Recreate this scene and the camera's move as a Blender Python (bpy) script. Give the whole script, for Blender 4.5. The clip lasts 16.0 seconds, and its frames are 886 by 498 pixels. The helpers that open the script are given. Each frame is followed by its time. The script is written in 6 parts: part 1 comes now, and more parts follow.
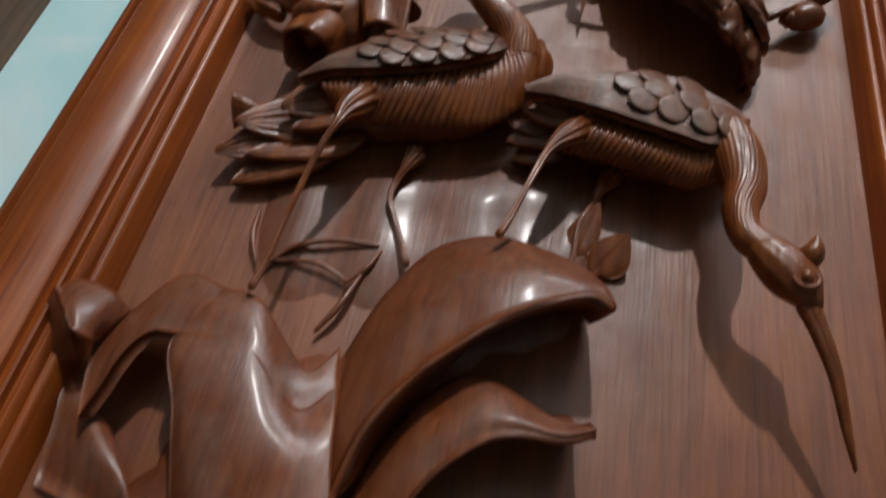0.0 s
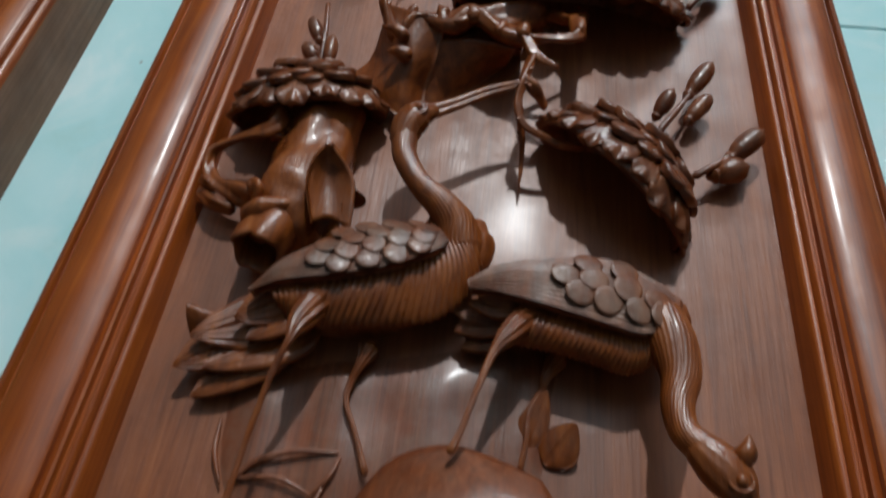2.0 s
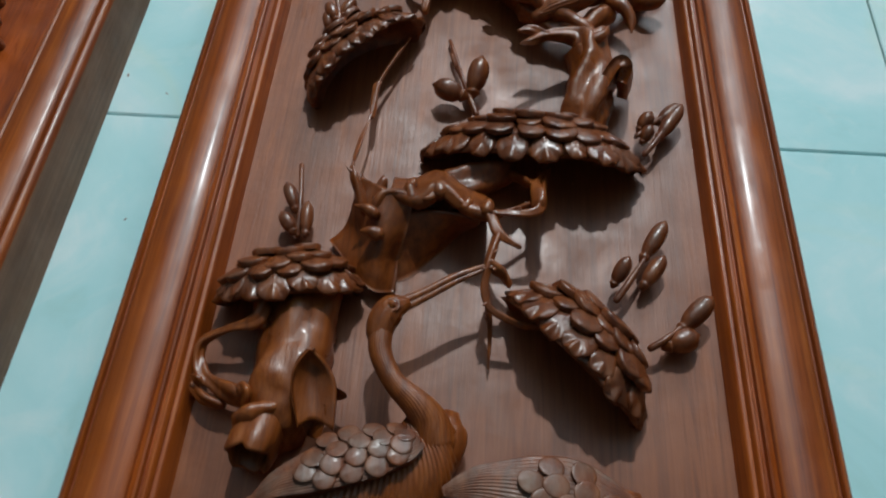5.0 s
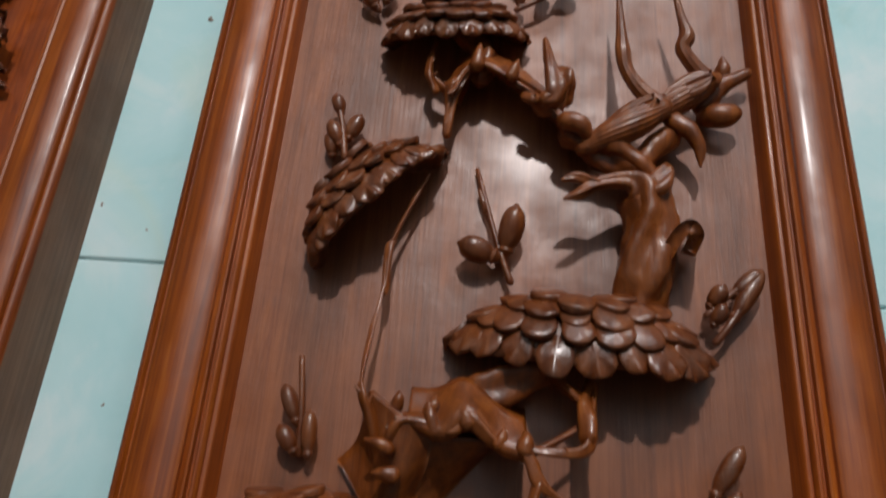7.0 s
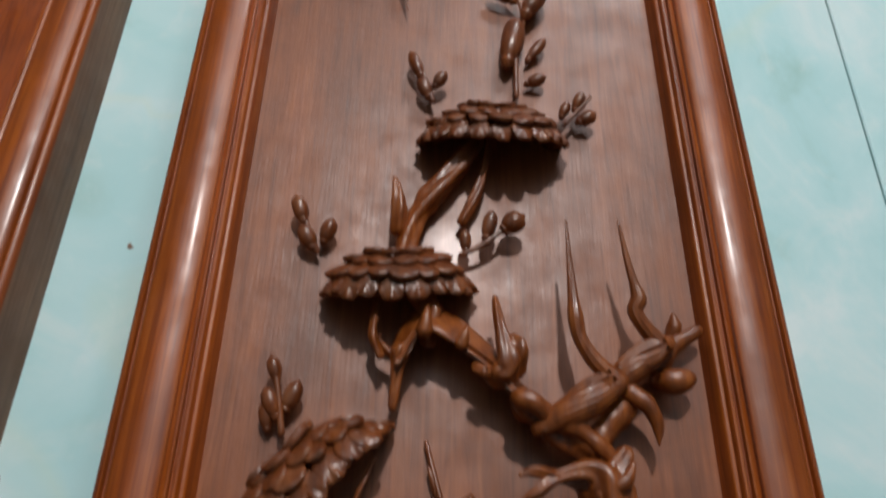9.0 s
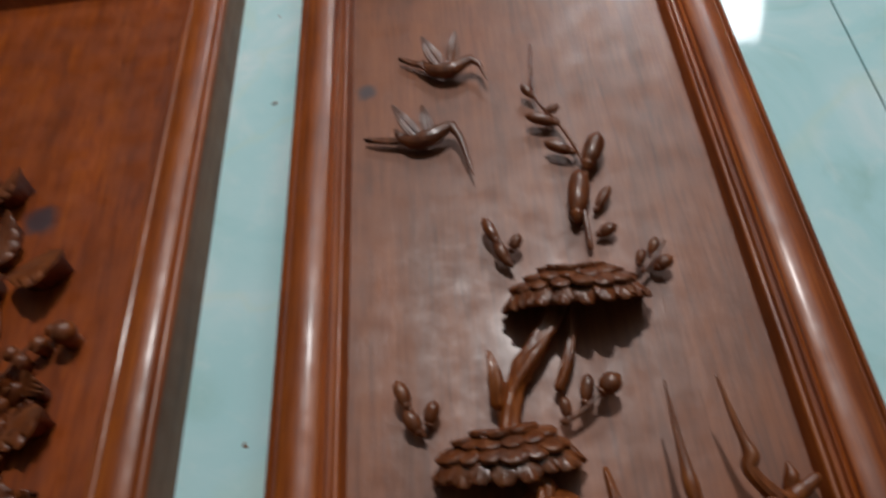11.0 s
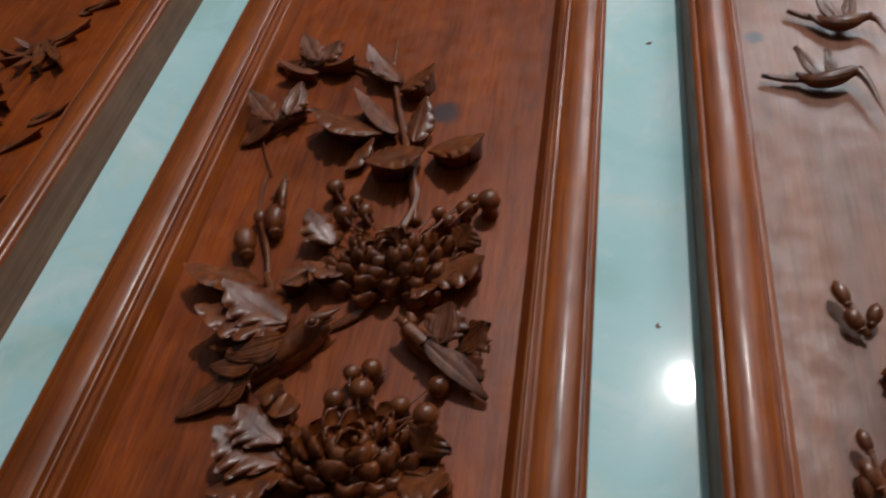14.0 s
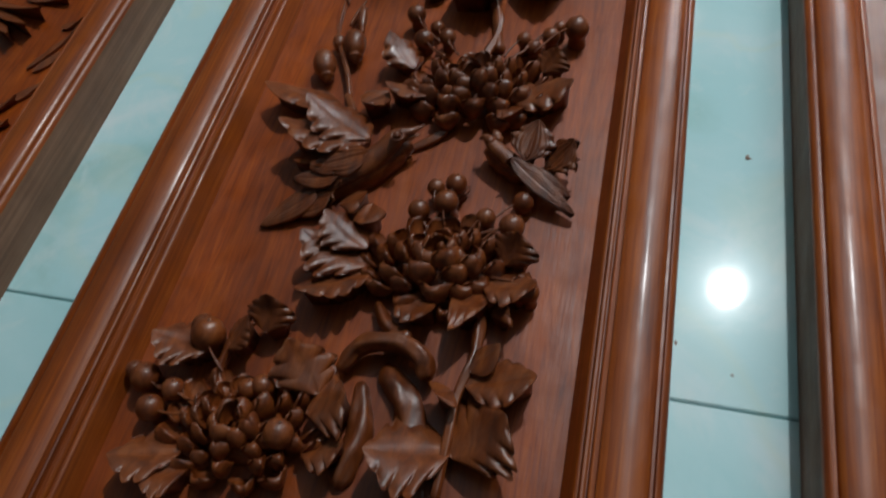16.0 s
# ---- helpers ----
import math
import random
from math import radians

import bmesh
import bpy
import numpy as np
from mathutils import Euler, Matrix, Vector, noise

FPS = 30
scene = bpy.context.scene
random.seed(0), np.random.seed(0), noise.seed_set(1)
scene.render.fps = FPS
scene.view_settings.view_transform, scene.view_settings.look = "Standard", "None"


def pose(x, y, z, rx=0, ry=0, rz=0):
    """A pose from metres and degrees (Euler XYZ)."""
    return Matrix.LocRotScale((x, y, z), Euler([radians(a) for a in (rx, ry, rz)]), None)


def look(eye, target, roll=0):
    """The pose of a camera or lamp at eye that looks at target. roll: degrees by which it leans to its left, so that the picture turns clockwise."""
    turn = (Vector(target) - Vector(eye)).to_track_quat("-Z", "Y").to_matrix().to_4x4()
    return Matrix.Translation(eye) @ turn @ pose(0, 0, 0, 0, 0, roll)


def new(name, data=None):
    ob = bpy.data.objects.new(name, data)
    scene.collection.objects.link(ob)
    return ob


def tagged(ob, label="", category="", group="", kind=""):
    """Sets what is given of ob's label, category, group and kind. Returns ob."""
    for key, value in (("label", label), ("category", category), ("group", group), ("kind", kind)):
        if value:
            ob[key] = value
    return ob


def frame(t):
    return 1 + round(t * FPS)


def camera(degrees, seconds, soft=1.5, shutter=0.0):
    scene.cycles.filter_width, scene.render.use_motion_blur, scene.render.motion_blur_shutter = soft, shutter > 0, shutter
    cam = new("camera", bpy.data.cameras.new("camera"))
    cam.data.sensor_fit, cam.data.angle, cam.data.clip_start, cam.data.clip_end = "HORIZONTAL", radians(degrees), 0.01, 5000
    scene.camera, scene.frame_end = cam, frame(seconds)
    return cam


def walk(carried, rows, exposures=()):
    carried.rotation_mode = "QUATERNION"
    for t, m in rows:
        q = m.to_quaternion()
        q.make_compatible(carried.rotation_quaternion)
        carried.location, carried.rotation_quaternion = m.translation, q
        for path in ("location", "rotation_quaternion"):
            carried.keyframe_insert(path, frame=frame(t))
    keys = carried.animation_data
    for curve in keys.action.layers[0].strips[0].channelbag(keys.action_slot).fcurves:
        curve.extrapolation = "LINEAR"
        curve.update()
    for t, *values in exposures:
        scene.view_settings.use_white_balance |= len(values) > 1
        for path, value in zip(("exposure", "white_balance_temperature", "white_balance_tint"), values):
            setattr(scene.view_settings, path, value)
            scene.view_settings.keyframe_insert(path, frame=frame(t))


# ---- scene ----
cam = camera(61.0, 16.0, soft=2.05, shutter=0.9)
PATH = [
    (0, (0.0016, 0.0216, 0.2880), (-0.0889, 0.5496, -0.5564), 1.4),
    (0.5, (0.0032, 0.0392, 0.2944), (-0.0768, 0.5876, -0.5380), 1.3),
    (1, (0.0088, 0.0512, 0.3088), (-0.0627, 0.6099, -0.5175), 1.1),
    (1.5, (0.0088, 0.0616, 0.3248), (-0.0557, 0.6263, -0.4980), 0.7),
    (2, (0.0056, 0.0768, 0.3392), (-0.0614, 0.6403, -0.4842), -0.5),
    (2.5, (0.0040, 0.1056, 0.3488), (-0.0610, 0.6721, -0.4727), -1.3),
    (3, (0.0072, 0.1240, 0.3464), (-0.0558, 0.6991, -0.4692), -1.0),
    (3.5, (0.0064, 0.1376, 0.3504), (-0.0456, 0.7161, -0.4636), -0.0),
    (6, (0.0072, 0.2472, 0.4688), (-0.0503, 0.6612, -0.4397), -5.1),
    (6.5, (0.0056, 0.3296, 0.4480), (-0.0854, 0.7030, -0.4752), -10.0),
    (7, (-0.0040, 0.3544, 0.4368), (-0.0825, 0.7592, -0.4742), -7.5),
    (7.5, (-0.0088, 0.3720, 0.4320), (-0.0613, 0.8033, -0.4687), -4.2),
    (8, (-0.0064, 0.4000, 0.4368), (-0.0164, 0.8269, -0.4675), 1.3),
    (8.5, (-0.0176, 0.4432, 0.4528), (0.0094, 0.8960, -0.4384), 5.9),
    (11, (-0.0440, 0.5320, 0.5192), (-0.0960, 1.0931, -0.3069), -10.2),
    (11.5, (-0.1176, 0.5056, 0.5416), (-0.2275, 1.0993, -0.2555), -12.5),
    (12, (-0.1776, 0.4800, 0.5456), (-0.3401, 1.0914, -0.2288), -13.6),
    (12.5, (-0.2104, 0.4616, 0.5464), (-0.4024, 1.0670, -0.2260), -14.4),
    (13, (-0.2376, 0.4352, 0.5288), (-0.4215, 1.0389, -0.2469), -12.2),
    (13.5, (-0.2592, 0.4216, 0.5208), (-0.4426, 1.0229, -0.2569), -11.0),
    (14, (-0.2832, 0.4048, 0.5008), (-0.4762, 1.0073, -0.2737), -11.3),
    (14.5, (-0.2888, 0.3912, 0.4904), (-0.4998, 0.9682, -0.2986), -13.1),
    (15, (-0.2960, 0.3744, 0.4728), (-0.5109, 0.9248, -0.3340), -13.1),
    (15.5, (-0.3088, 0.3584, 0.4744), (-0.5287, 0.8713, -0.3554), -13.9),
    (16, (-0.3160, 0.3432, 0.4608), (-0.5425, 0.8462, -0.3733), -14.1),
]
walk(cam, [(t, look(eye, target, roll)) for t, eye, target, roll in PATH],
     exposures=[(0.0, 0.28, 6500, 10), (1.0, 0.28, 6450, 10), (1.5, 0.29, 6300, 8), (2.5, 0.30, 6150, 4), (3.5, 0.31, 6050, 2), (6.0, 0.12, 6050, 3), (6.5, 0.10, 6350, 9), (7.0, 0.09, 6750, 14), (8.5, 0.12, 6800, 14),
                (10.8, -0.33, 6600, 11), (12.0, -0.40, 6600, 11), (13.5, -0.28, 6650, 12), (14.5, -0.21, 6350, 9), (16.0, -0.14, 6250, 7)])

# ---- light: one bare bulb under the ceiling of a closed, dark-toned room, and a window ----
world = bpy.data.worlds.new("world")
world.use_nodes = True
scene.world = world
world.node_tree.nodes["Background"].inputs[0].default_value = (0.55, 0.62, 0.68, 1)
world.node_tree.nodes["Background"].inputs[1].default_value = 0.05
BULB = (0.075, 1.80, 2.02)
bulb_light = new("bulb_light", bpy.data.lights.new("bulb_light", "POINT"))
bulb_light.data.energy, bulb_light.data.shadow_soft_size = 95.0, 0.042
bulb_light.data.color = (0.985, 0.975, 0.97)
bulb_light.location = BULB
WIN = (0.35, 1.60, 1.50, 2.45)  # x from, x to, sill, head of the north window
sky_light = new("window_light", bpy.data.lights.new("window_light", "AREA"))
sky_light.data.shape, sky_light.data.size, sky_light.data.size_y = "RECTANGLE", WIN[1] - WIN[0] - 0.1, WIN[3] - WIN[2] - 0.1
sky_light.data.energy, sky_light.data.color = 56.0, (0.90, 0.95, 1.0)


# ---- materials ----
def nodes_of(name):
    m = bpy.data.materials.new(name)
    m.use_nodes = True
    t = m.node_tree
    return m, t, t.nodes["Principled BSDF"]


def link(t, a, b):
    t.links.new(a, b)


def ramp(t, fac, stops):
    r = t.nodes.new("ShaderNodeValToRGB")
    while len(r.color_ramp.elements) < len(stops):
        r.color_ramp.elements.new(0.5)
    for e, (p, c) in zip(r.color_ramp.elements, stops):
        e.position, e.color = p, (*c, 1)
    link(t, fac, r.inputs[0])
    return r.outputs[0]


def noise_tex(t, vec, scale, detail=4.0, rough=0.55, distort=0.0):
    n = t.nodes.new("ShaderNodeTexNoise")
    n.inputs["Scale"].default_value, n.inputs["Detail"].default_value = scale, detail
    n.inputs["Roughness"].default_value, n.inputs["Distortion"].default_value = rough, distort
    link(t, vec, n.inputs["Vector"])
    return n.outputs[0]


def stretched(t, vec, s):
    m = t.nodes.new("ShaderNodeMapping")
    m.inputs["Scale"].default_value = s
    link(t, vec, m.inputs["Vector"])
    return m.outputs[0]


def mixed(t, kind, fac, a, b):
    m = t.nodes.new("ShaderNodeMix")
    m.data_type, m.blend_type = "RGBA", kind
    m.inputs[0].default_value = fac if isinstance(fac, float) else 0.5
    if not isinstance(fac, float):
        link(t, fac, m.inputs[0])
    link(t, a, m.inputs[6])
    link(t, b, m.inputs[7])
    return m.outputs[2]


def wood(name, dark, mid, light, rough=0.32, coat=0.35, grain=(90, 2.2, 90), bump=0.12, stain=0.5, dust=0.0, knots=(), spec=0.5, swirl=0.5):
    """Varnished hardwood: fine pores along the length, slow colour drift, blotches."""
    m, t, p = nodes_of(name)
    pos = t.nodes.new("ShaderNodeNewGeometry").outputs["Position"]
    g = noise_tex(t, stretched(t, pos, grain), 3.0, 6.0, 0.62, swirl)
    base = ramp(t, g, [(0.28, dark), (0.5, mid), (0.74, light)])
    wide = noise_tex(t, stretched(t, pos, (14, 1.6, 14)), 1.5, 3.0, 0.5, 1.2)
    drift = ramp(t, wide, [(0.3, (0.62, 0.60, 0.58)), (0.62, (1.0, 1.0, 1.0)), (0.8, (1.12, 1.05, 0.98))])
    col = mixed(t, "MULTIPLY", stain, base, drift)
    blot = noise_tex(t, pos, 17.0, 5.0, 0.6, 0.3)
    col = mixed(t, "MULTIPLY", 0.7, col, ramp(t, blot, [(0.28, (0.62, 0.58, 0.55)), (0.6, (1, 1, 1))]))
    for kx, ky, kr in knots:
        off = t.nodes.new("ShaderNodeVectorMath")
        off.operation = "DISTANCE"
        wob = t.nodes.new("ShaderNodeVectorMath")
        wob.operation = "MULTIPLY_ADD"
        wn = t.nodes.new("ShaderNodeTexNoise")
        wn.inputs["Scale"].default_value = 60.0
        link(t, pos, wn.inputs["Vector"])
        link(t, wn.outputs["Color"], wob.inputs[0])
        wob.inputs[1].default_value = (kr, kr * 1.2, 0)
        link(t, pos, wob.inputs[2])
        link(t, wob.outputs[0], off.inputs[0])
        off.inputs[1].default_value = (kx + kr * 0.5, ky + kr * 0.6, 0.02)
        ink = t.nodes.new("ShaderNodeRGB")
        ink.outputs[0].default_value = (0.045, 0.030, 0.036, 1)
        sc = t.nodes.new("ShaderNodeMath")
        sc.operation = "DIVIDE"
        link(t, off.outputs["Value"], sc.inputs[0])
        sc.inputs[1].default_value = kr * 2
        col = mixed(t, "MIX", ramp(t, sc.outputs[0], [(0.3, (0.9,) * 3), (0.62, (0, 0, 0))]), col, ink.outputs[0])
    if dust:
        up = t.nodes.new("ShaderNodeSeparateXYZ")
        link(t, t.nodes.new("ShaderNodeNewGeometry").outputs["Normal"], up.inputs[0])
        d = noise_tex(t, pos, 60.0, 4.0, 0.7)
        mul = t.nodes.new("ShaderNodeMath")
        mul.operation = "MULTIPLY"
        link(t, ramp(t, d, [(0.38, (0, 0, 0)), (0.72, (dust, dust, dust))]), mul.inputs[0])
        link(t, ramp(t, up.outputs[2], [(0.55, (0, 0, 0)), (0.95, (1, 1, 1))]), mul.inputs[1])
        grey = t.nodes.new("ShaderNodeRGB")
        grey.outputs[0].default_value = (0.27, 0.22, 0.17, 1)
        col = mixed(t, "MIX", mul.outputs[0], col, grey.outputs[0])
    link(t, col, p.inputs["Base Color"])
    rr = noise_tex(t, pos, 40.0, 4.0, 0.6)
    link(t, ramp(t, rr, [(0.3, (rough - 0.10,) * 3), (0.7, (rough + 0.12,) * 3)]), p.inputs["Roughness"])
    p.inputs["Specular IOR Level"].default_value = spec
    p.inputs["Coat Weight"].default_value, p.inputs["Coat Roughness"].default_value = coat, 0.16
    b = t.nodes.new("ShaderNodeBump")
    b.inputs["Strength"].default_value, b.inputs["Distance"].default_value = bump, 0.002
    tall = noise_tex(t, stretched(t, pos, (grain[0] * 3, grain[1] * 3, grain[2] * 3)), 3.0, 4.0, 0.6)
    link(t, tall, b.inputs["Height"])
    b2 = t.nodes.new("ShaderNodeBump")
    b2.inputs["Strength"].default_value, b2.inputs["Distance"].default_value = bump * 0.9, 0.004
    link(t, noise_tex(t, pos, 55.0, 3.0, 0.5), b2.inputs["Height"])
    link(t, b.outputs[0], b2.inputs["Normal"])
    link(t, b2.outputs[0], p.inputs["Normal"])
    return m


BOARD = wood("rosewood_board", (0.190, 0.049, 0.012), (0.285, 0.081, 0.022), (0.37, 0.114, 0.034), rough=0.45, coat=0.08, knots=((-0.137, 1.054, 0.010),), bump=0.10, spec=0.66, stain=0.85, grain=(60, 3.0, 60), swirl=1.4)
BOARD_WARM = wood("orange_rosewood_board", (0.18, 0.027, 0.0013), (0.32, 0.057, 0.0018), (0.45, 0.094, 0.0032), rough=0.45, coat=0.05, knots=((-0.427, 0.944, 0.016),), bump=0.09, spec=0.56, grain=(48, 4.0, 48), swirl=1.7, stain=0.9)
FRAME = wood("varnished_frame", (0.18, 0.031, 0.003), (0.35, 0.074, 0.006), (0.49, 0.130, 0.015), rough=0.42, coat=0.16, bump=0.06, stain=0.9, spec=0.55, swirl=1.0)
CARVED = wood("carved_rosewood", (0.085, 0.018, 0.0035), (0.185, 0.046, 0.010), (0.31, 0.094, 0.025), rough=0.33, coat=0.26, grain=(45, 8, 45), bump=0.16, dust=0.22, spec=0.5)
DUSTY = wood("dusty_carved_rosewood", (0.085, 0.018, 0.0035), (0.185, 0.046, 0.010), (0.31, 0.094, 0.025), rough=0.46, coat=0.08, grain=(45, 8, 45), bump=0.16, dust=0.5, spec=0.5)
CARVED_WARM = wood("carved_warm_wood", (0.080, 0.015, 0.002), (0.195, 0.044, 0.007), (0.34, 0.095, 0.020), rough=0.39, coat=0.14, grain=(45, 8, 45), bump=0.16, dust=0.14, spec=0.5)
BARK = wood("carved_trunk", (0.125, 0.026, 0.003), (0.25, 0.061, 0.008), (0.40, 0.116, 0.021), rough=0.35, coat=0.20, grain=(60, 5, 60), bump=0.22, dust=0.12, spec=0.5)
ROCK = wood("carved_rock_wood", (0.135, 0.030, 0.007), (0.225, 0.057, 0.016), (0.33, 0.096, 0.032), rough=0.41, coat=0.14, bump=0.10, dust=0.3, spec=0.5)
RAW = wood("raw_side_wood", (0.16, 0.077, 0.042), (0.24, 0.118, 0.066), (0.31, 0.160, 0.092), rough=0.62, coat=0.0, bump=0.2)


def marble(name):
    m, t, p = nodes_of(name)
    pos = t.nodes.new("ShaderNodeNewGeometry").outputs["Position"]
    cloud = noise_tex(t, pos, 5.0, 6.0, 0.56, 1.5)
    base = ramp(t, cloud, [(0.27, (0.42, 0.67, 0.64)), (0.42, (0.51, 0.79, 0.80)), (0.55, (0.58, 0.83, 0.84)), (0.68, (0.75, 0.89, 0.89))])
    veins = noise_tex(t, pos, 2.1, 3.0, 0.5, 1.8)
    v = ramp(t, veins, [(0.47, (0, 0, 0)), (0.5, (0.28, 0.28, 0.28)), (0.52, (0, 0, 0))])
    tone = t.nodes.new("ShaderNodeRGB")
    tone.outputs[0].default_value = (0.72, 0.82, 0.66, 1)
    col = mixed(t, "MIX", v, base, tone.outputs[0])
    patch = noise_tex(t, pos, 11.0, 5.0, 0.6, 2.2)
    pale = t.nodes.new("ShaderNodeRGB")
    pale.outputs[0].default_value = (0.80, 0.90, 0.88, 1)
    col = mixed(t, "MIX", ramp(t, patch, [(0.52, (0, 0, 0)), (0.72, (0.45, 0.45, 0.45))]), col, pale.outputs[0])
    info = t.nodes.new("ShaderNodeObjectInfo")
    col = mixed(t, "MULTIPLY", 0.5, col, ramp(t, info.outputs["Random"], [(0, (0.92, 0.94, 0.94)), (1, (1, 1, 1))]))
    specks = noise_tex(t, pos, 42.0, 2.0, 0.5)
    col = mixed(t, "MULTIPLY", 0.6, col, ramp(t, specks, [(0.185, (0.45, 0.42, 0.36)), (0.205, (1, 1, 1))]))
    link(t, col, p.inputs["Base Color"])
    p.inputs["Roughness"].default_value = 0.10
    p.inputs["Coat Weight"].default_value, p.inputs["Coat Roughness"].default_value = 0.16, 0.20
    r = noise_tex(t, pos, 9.0, 4.0, 0.6)
    link(t, ramp(t, r, [(0.3, (0.03,) * 3), (0.7, (0.06,) * 3)]), p.inputs["Roughness"])
    return m


def plain(name, colour, rough=0.7, grain=30.0, amount=0.1):
    m, t, p = nodes_of(name)
    pos = t.nodes.new("ShaderNodeNewGeometry").outputs["Position"]
    n = noise_tex(t, pos, grain, 5.0)
    lo = tuple(c * (1 - amount) for c in colour)
    link(t, ramp(t, n, [(0.3, lo), (0.7, colour)]), p.inputs["Base Color"])
    p.inputs["Roughness"].default_value = rough
    return m


MARBLE = marble("green_marble_tile")
GROUT = plain("grout", (0.26, 0.29, 0.26), 0.9)
# unseen walls, kept dark so that little bounce light fills the shadows
PLASTER = plain("wall_plaster", (0.11, 0.12, 0.125), 0.85, 6.0, 0.08)
# ceiling out of view, greyed to hold back the fill from the bulb
CEILING = plain("ceiling_paint", (0.27, 0.29, 0.305), 0.85, 6.0, 0.05)
SKYPANE = plain("frosted_daylight_pane", (0.7, 0.75, 0.8), 0.4)
SKYPANE.node_tree.nodes["Principled BSDF"].inputs["Emission Color"].default_value = (0.80, 0.92, 1.0, 1)
SKYPANE.node_tree.nodes["Principled BSDF"].inputs["Emission Strength"].default_value = 1.6
BLACK = plain("black_plastic", (0.03, 0.03, 0.03), 0.4)


# ---- mesh tools ----
class Shape:
    def __init__(self):
        self.v, self.f = [], []

    def add(self, verts, faces):
        k = len(self.v)
        self.v += [tuple(p) for p in verts]
        self.f += [tuple(i + k for i in q) for q in faces]
        return self

    def mesh(self, name, smooth=True):
        me = bpy.data.meshes.new(name)
        me.from_pydata(self.v, [], self.f)
        if smooth:
            me.polygons.foreach_set("use_smooth", [True] * len(me.polygons))
        me.update()
        return me


def set_in(ob, parent):
    ob.parent = parent
    return ob


def part(name, shape, material, parent, label="", smooth=True):
    """One mesh object under a thing or a part."""
    me = shape if isinstance(shape, bpy.types.Mesh) else shape.mesh(name, smooth)
    if not me.materials:
        me.materials.append(material)
    ob = new(name, me)
    if parent:
        set_in(ob, parent)
    if label:
        ob["label"] = label
    return ob


def spline(points, n=6):
    """Catmull-Rom through points of any width, n steps to each stretch."""
    p = np.array(points, float)
    if len(p) < 2:
        return p
    q = np.vstack([2 * p[0] - p[1], p, 2 * p[-1] - p[-2]])
    out = []
    for i in range(len(p) - 1):
        a, b, c, d = q[i : i + 4]
        for s in range(n):
            u = s / n
            out.append(0.5 * (2 * b + (c - a) * u + (2 * a - 5 * b + 4 * c - d) * u * u + (3 * b - a - 3 * c + d) * u**3))
    out.append(p[-1])
    return np.array(out)


def tube(shape, points, seg=10, n=6, flat=1.0, rough=0.0, ribs=0, rib=0.0, seed=0, twist=0.0):
    """A rounded, tapering limb through (x, y, z, radius); flat: its height across the board; ribs: grooves along it."""
    q = spline(points, n)
    c, r = q[:, :3], np.maximum(q[:, 3], 0.0003)
    d = np.gradient(c, axis=0)
    d /= np.linalg.norm(d, axis=1)[:, None] + 1e-9
    rings, verts, faces = len(c), [], []
    stops = [(0, -0.75, 0.55)] + [(i, 0.0, 1.0) for i in range(rings)] + [(rings - 1, 0.75, 0.55)]
    for i, push, shrink in stops:
        side = np.cross(d[i], (0, 0, 1.0))
        side = side / (np.linalg.norm(side) + 1e-9) if np.linalg.norm(side) > 0.05 else np.array((1.0, 0, 0))
        up = np.cross(side, d[i])
        centre = c[i] + d[i] * push * r[i]
        for k in range(seg):
            a = 2 * math.pi * k / seg
            rad = r[i] * shrink
            if ribs:
                rad *= 1 + rib * math.cos(ribs * (a + twist * max(i, 0)))
            way = side * math.cos(a) + up * math.sin(a) * flat
            p = centre + way * rad
            if rough:
                p = p + way * rad * rough * (1.2 * noise.noise(Vector(p * 48) + Vector((seed, 0, 0))) + 0.7 * noise.noise(Vector(p * 120)))
            verts.append(p)
    m = len(stops)
    for i in range(m - 1):
        for k in range(seg):
            faces.append((i * seg + k, i * seg + (k + 1) % seg, (i + 1) * seg + (k + 1) % seg, (i + 1) * seg + k))
    faces.append(tuple(range(seg - 1, -1, -1)))
    faces.append(tuple((m - 1) * seg + k for k in range(seg)))
    return shape.add(verts, faces)


def sheet(shape, rows, thick=0.003, nu=5, nv=5, rough=0.0, groove=0.0, grooves=0, lines=0):
    """A thick curved skin lofted over rows of (x, y, z); grooves run from row to row."""
    fine = [spline(r, nu) for r in rows]
    g = np.array([spline([f[i] for f in fine], nv) for i in range(len(fine[0]))])  # across, along
    a, b, _ = g.shape
    du, dv = np.gradient(g, axis=0), np.gradient(g, axis=1)
    nrm = np.cross(du, dv)
    nrm /= np.linalg.norm(nrm, axis=2)[:, :, None] + 1e-9
    if nrm[:, :, 2].mean() < 0:
        nrm = -nrm
    if rough:
        for i in range(a):
            for j in range(b):
                g[i, j] += nrm[i, j] * rough * noise.noise(Vector(g[i, j] * 45))
    if grooves:
        wave = groove * np.abs(np.sin(np.linspace(0, math.pi * grooves, a)))[:, None, None]
        g = g + nrm * wave
    if lines:
        g = g + nrm * (groove * np.abs(np.sin(np.linspace(0, math.pi * lines, b)))[None, :, None])
    low = g - nrm * thick
    v = [*g.reshape(-1, 3), *low.reshape(-1, 3)]
    k, f = a * b, []
    for i in range(a - 1):
        for j in range(b - 1):
            p, q, r, s = i * b + j, i * b + j + 1, (i + 1) * b + j + 1, (i + 1) * b + j
            f += [(p, q, r, s), (k + s, k + r, k + q, k + p)]
    for i in range(a - 1):
        for j in (0, b - 1):
            p, s = i * b + j, (i + 1) * b + j
            f.append((p, s, k + s, k + p))
    for j in range(b - 1):
        for i in (0, a - 1):
            p, q = i * b + j, i * b + j + 1
            f.append((p, q, k + q, k + p))
    return shape.add(v, f)


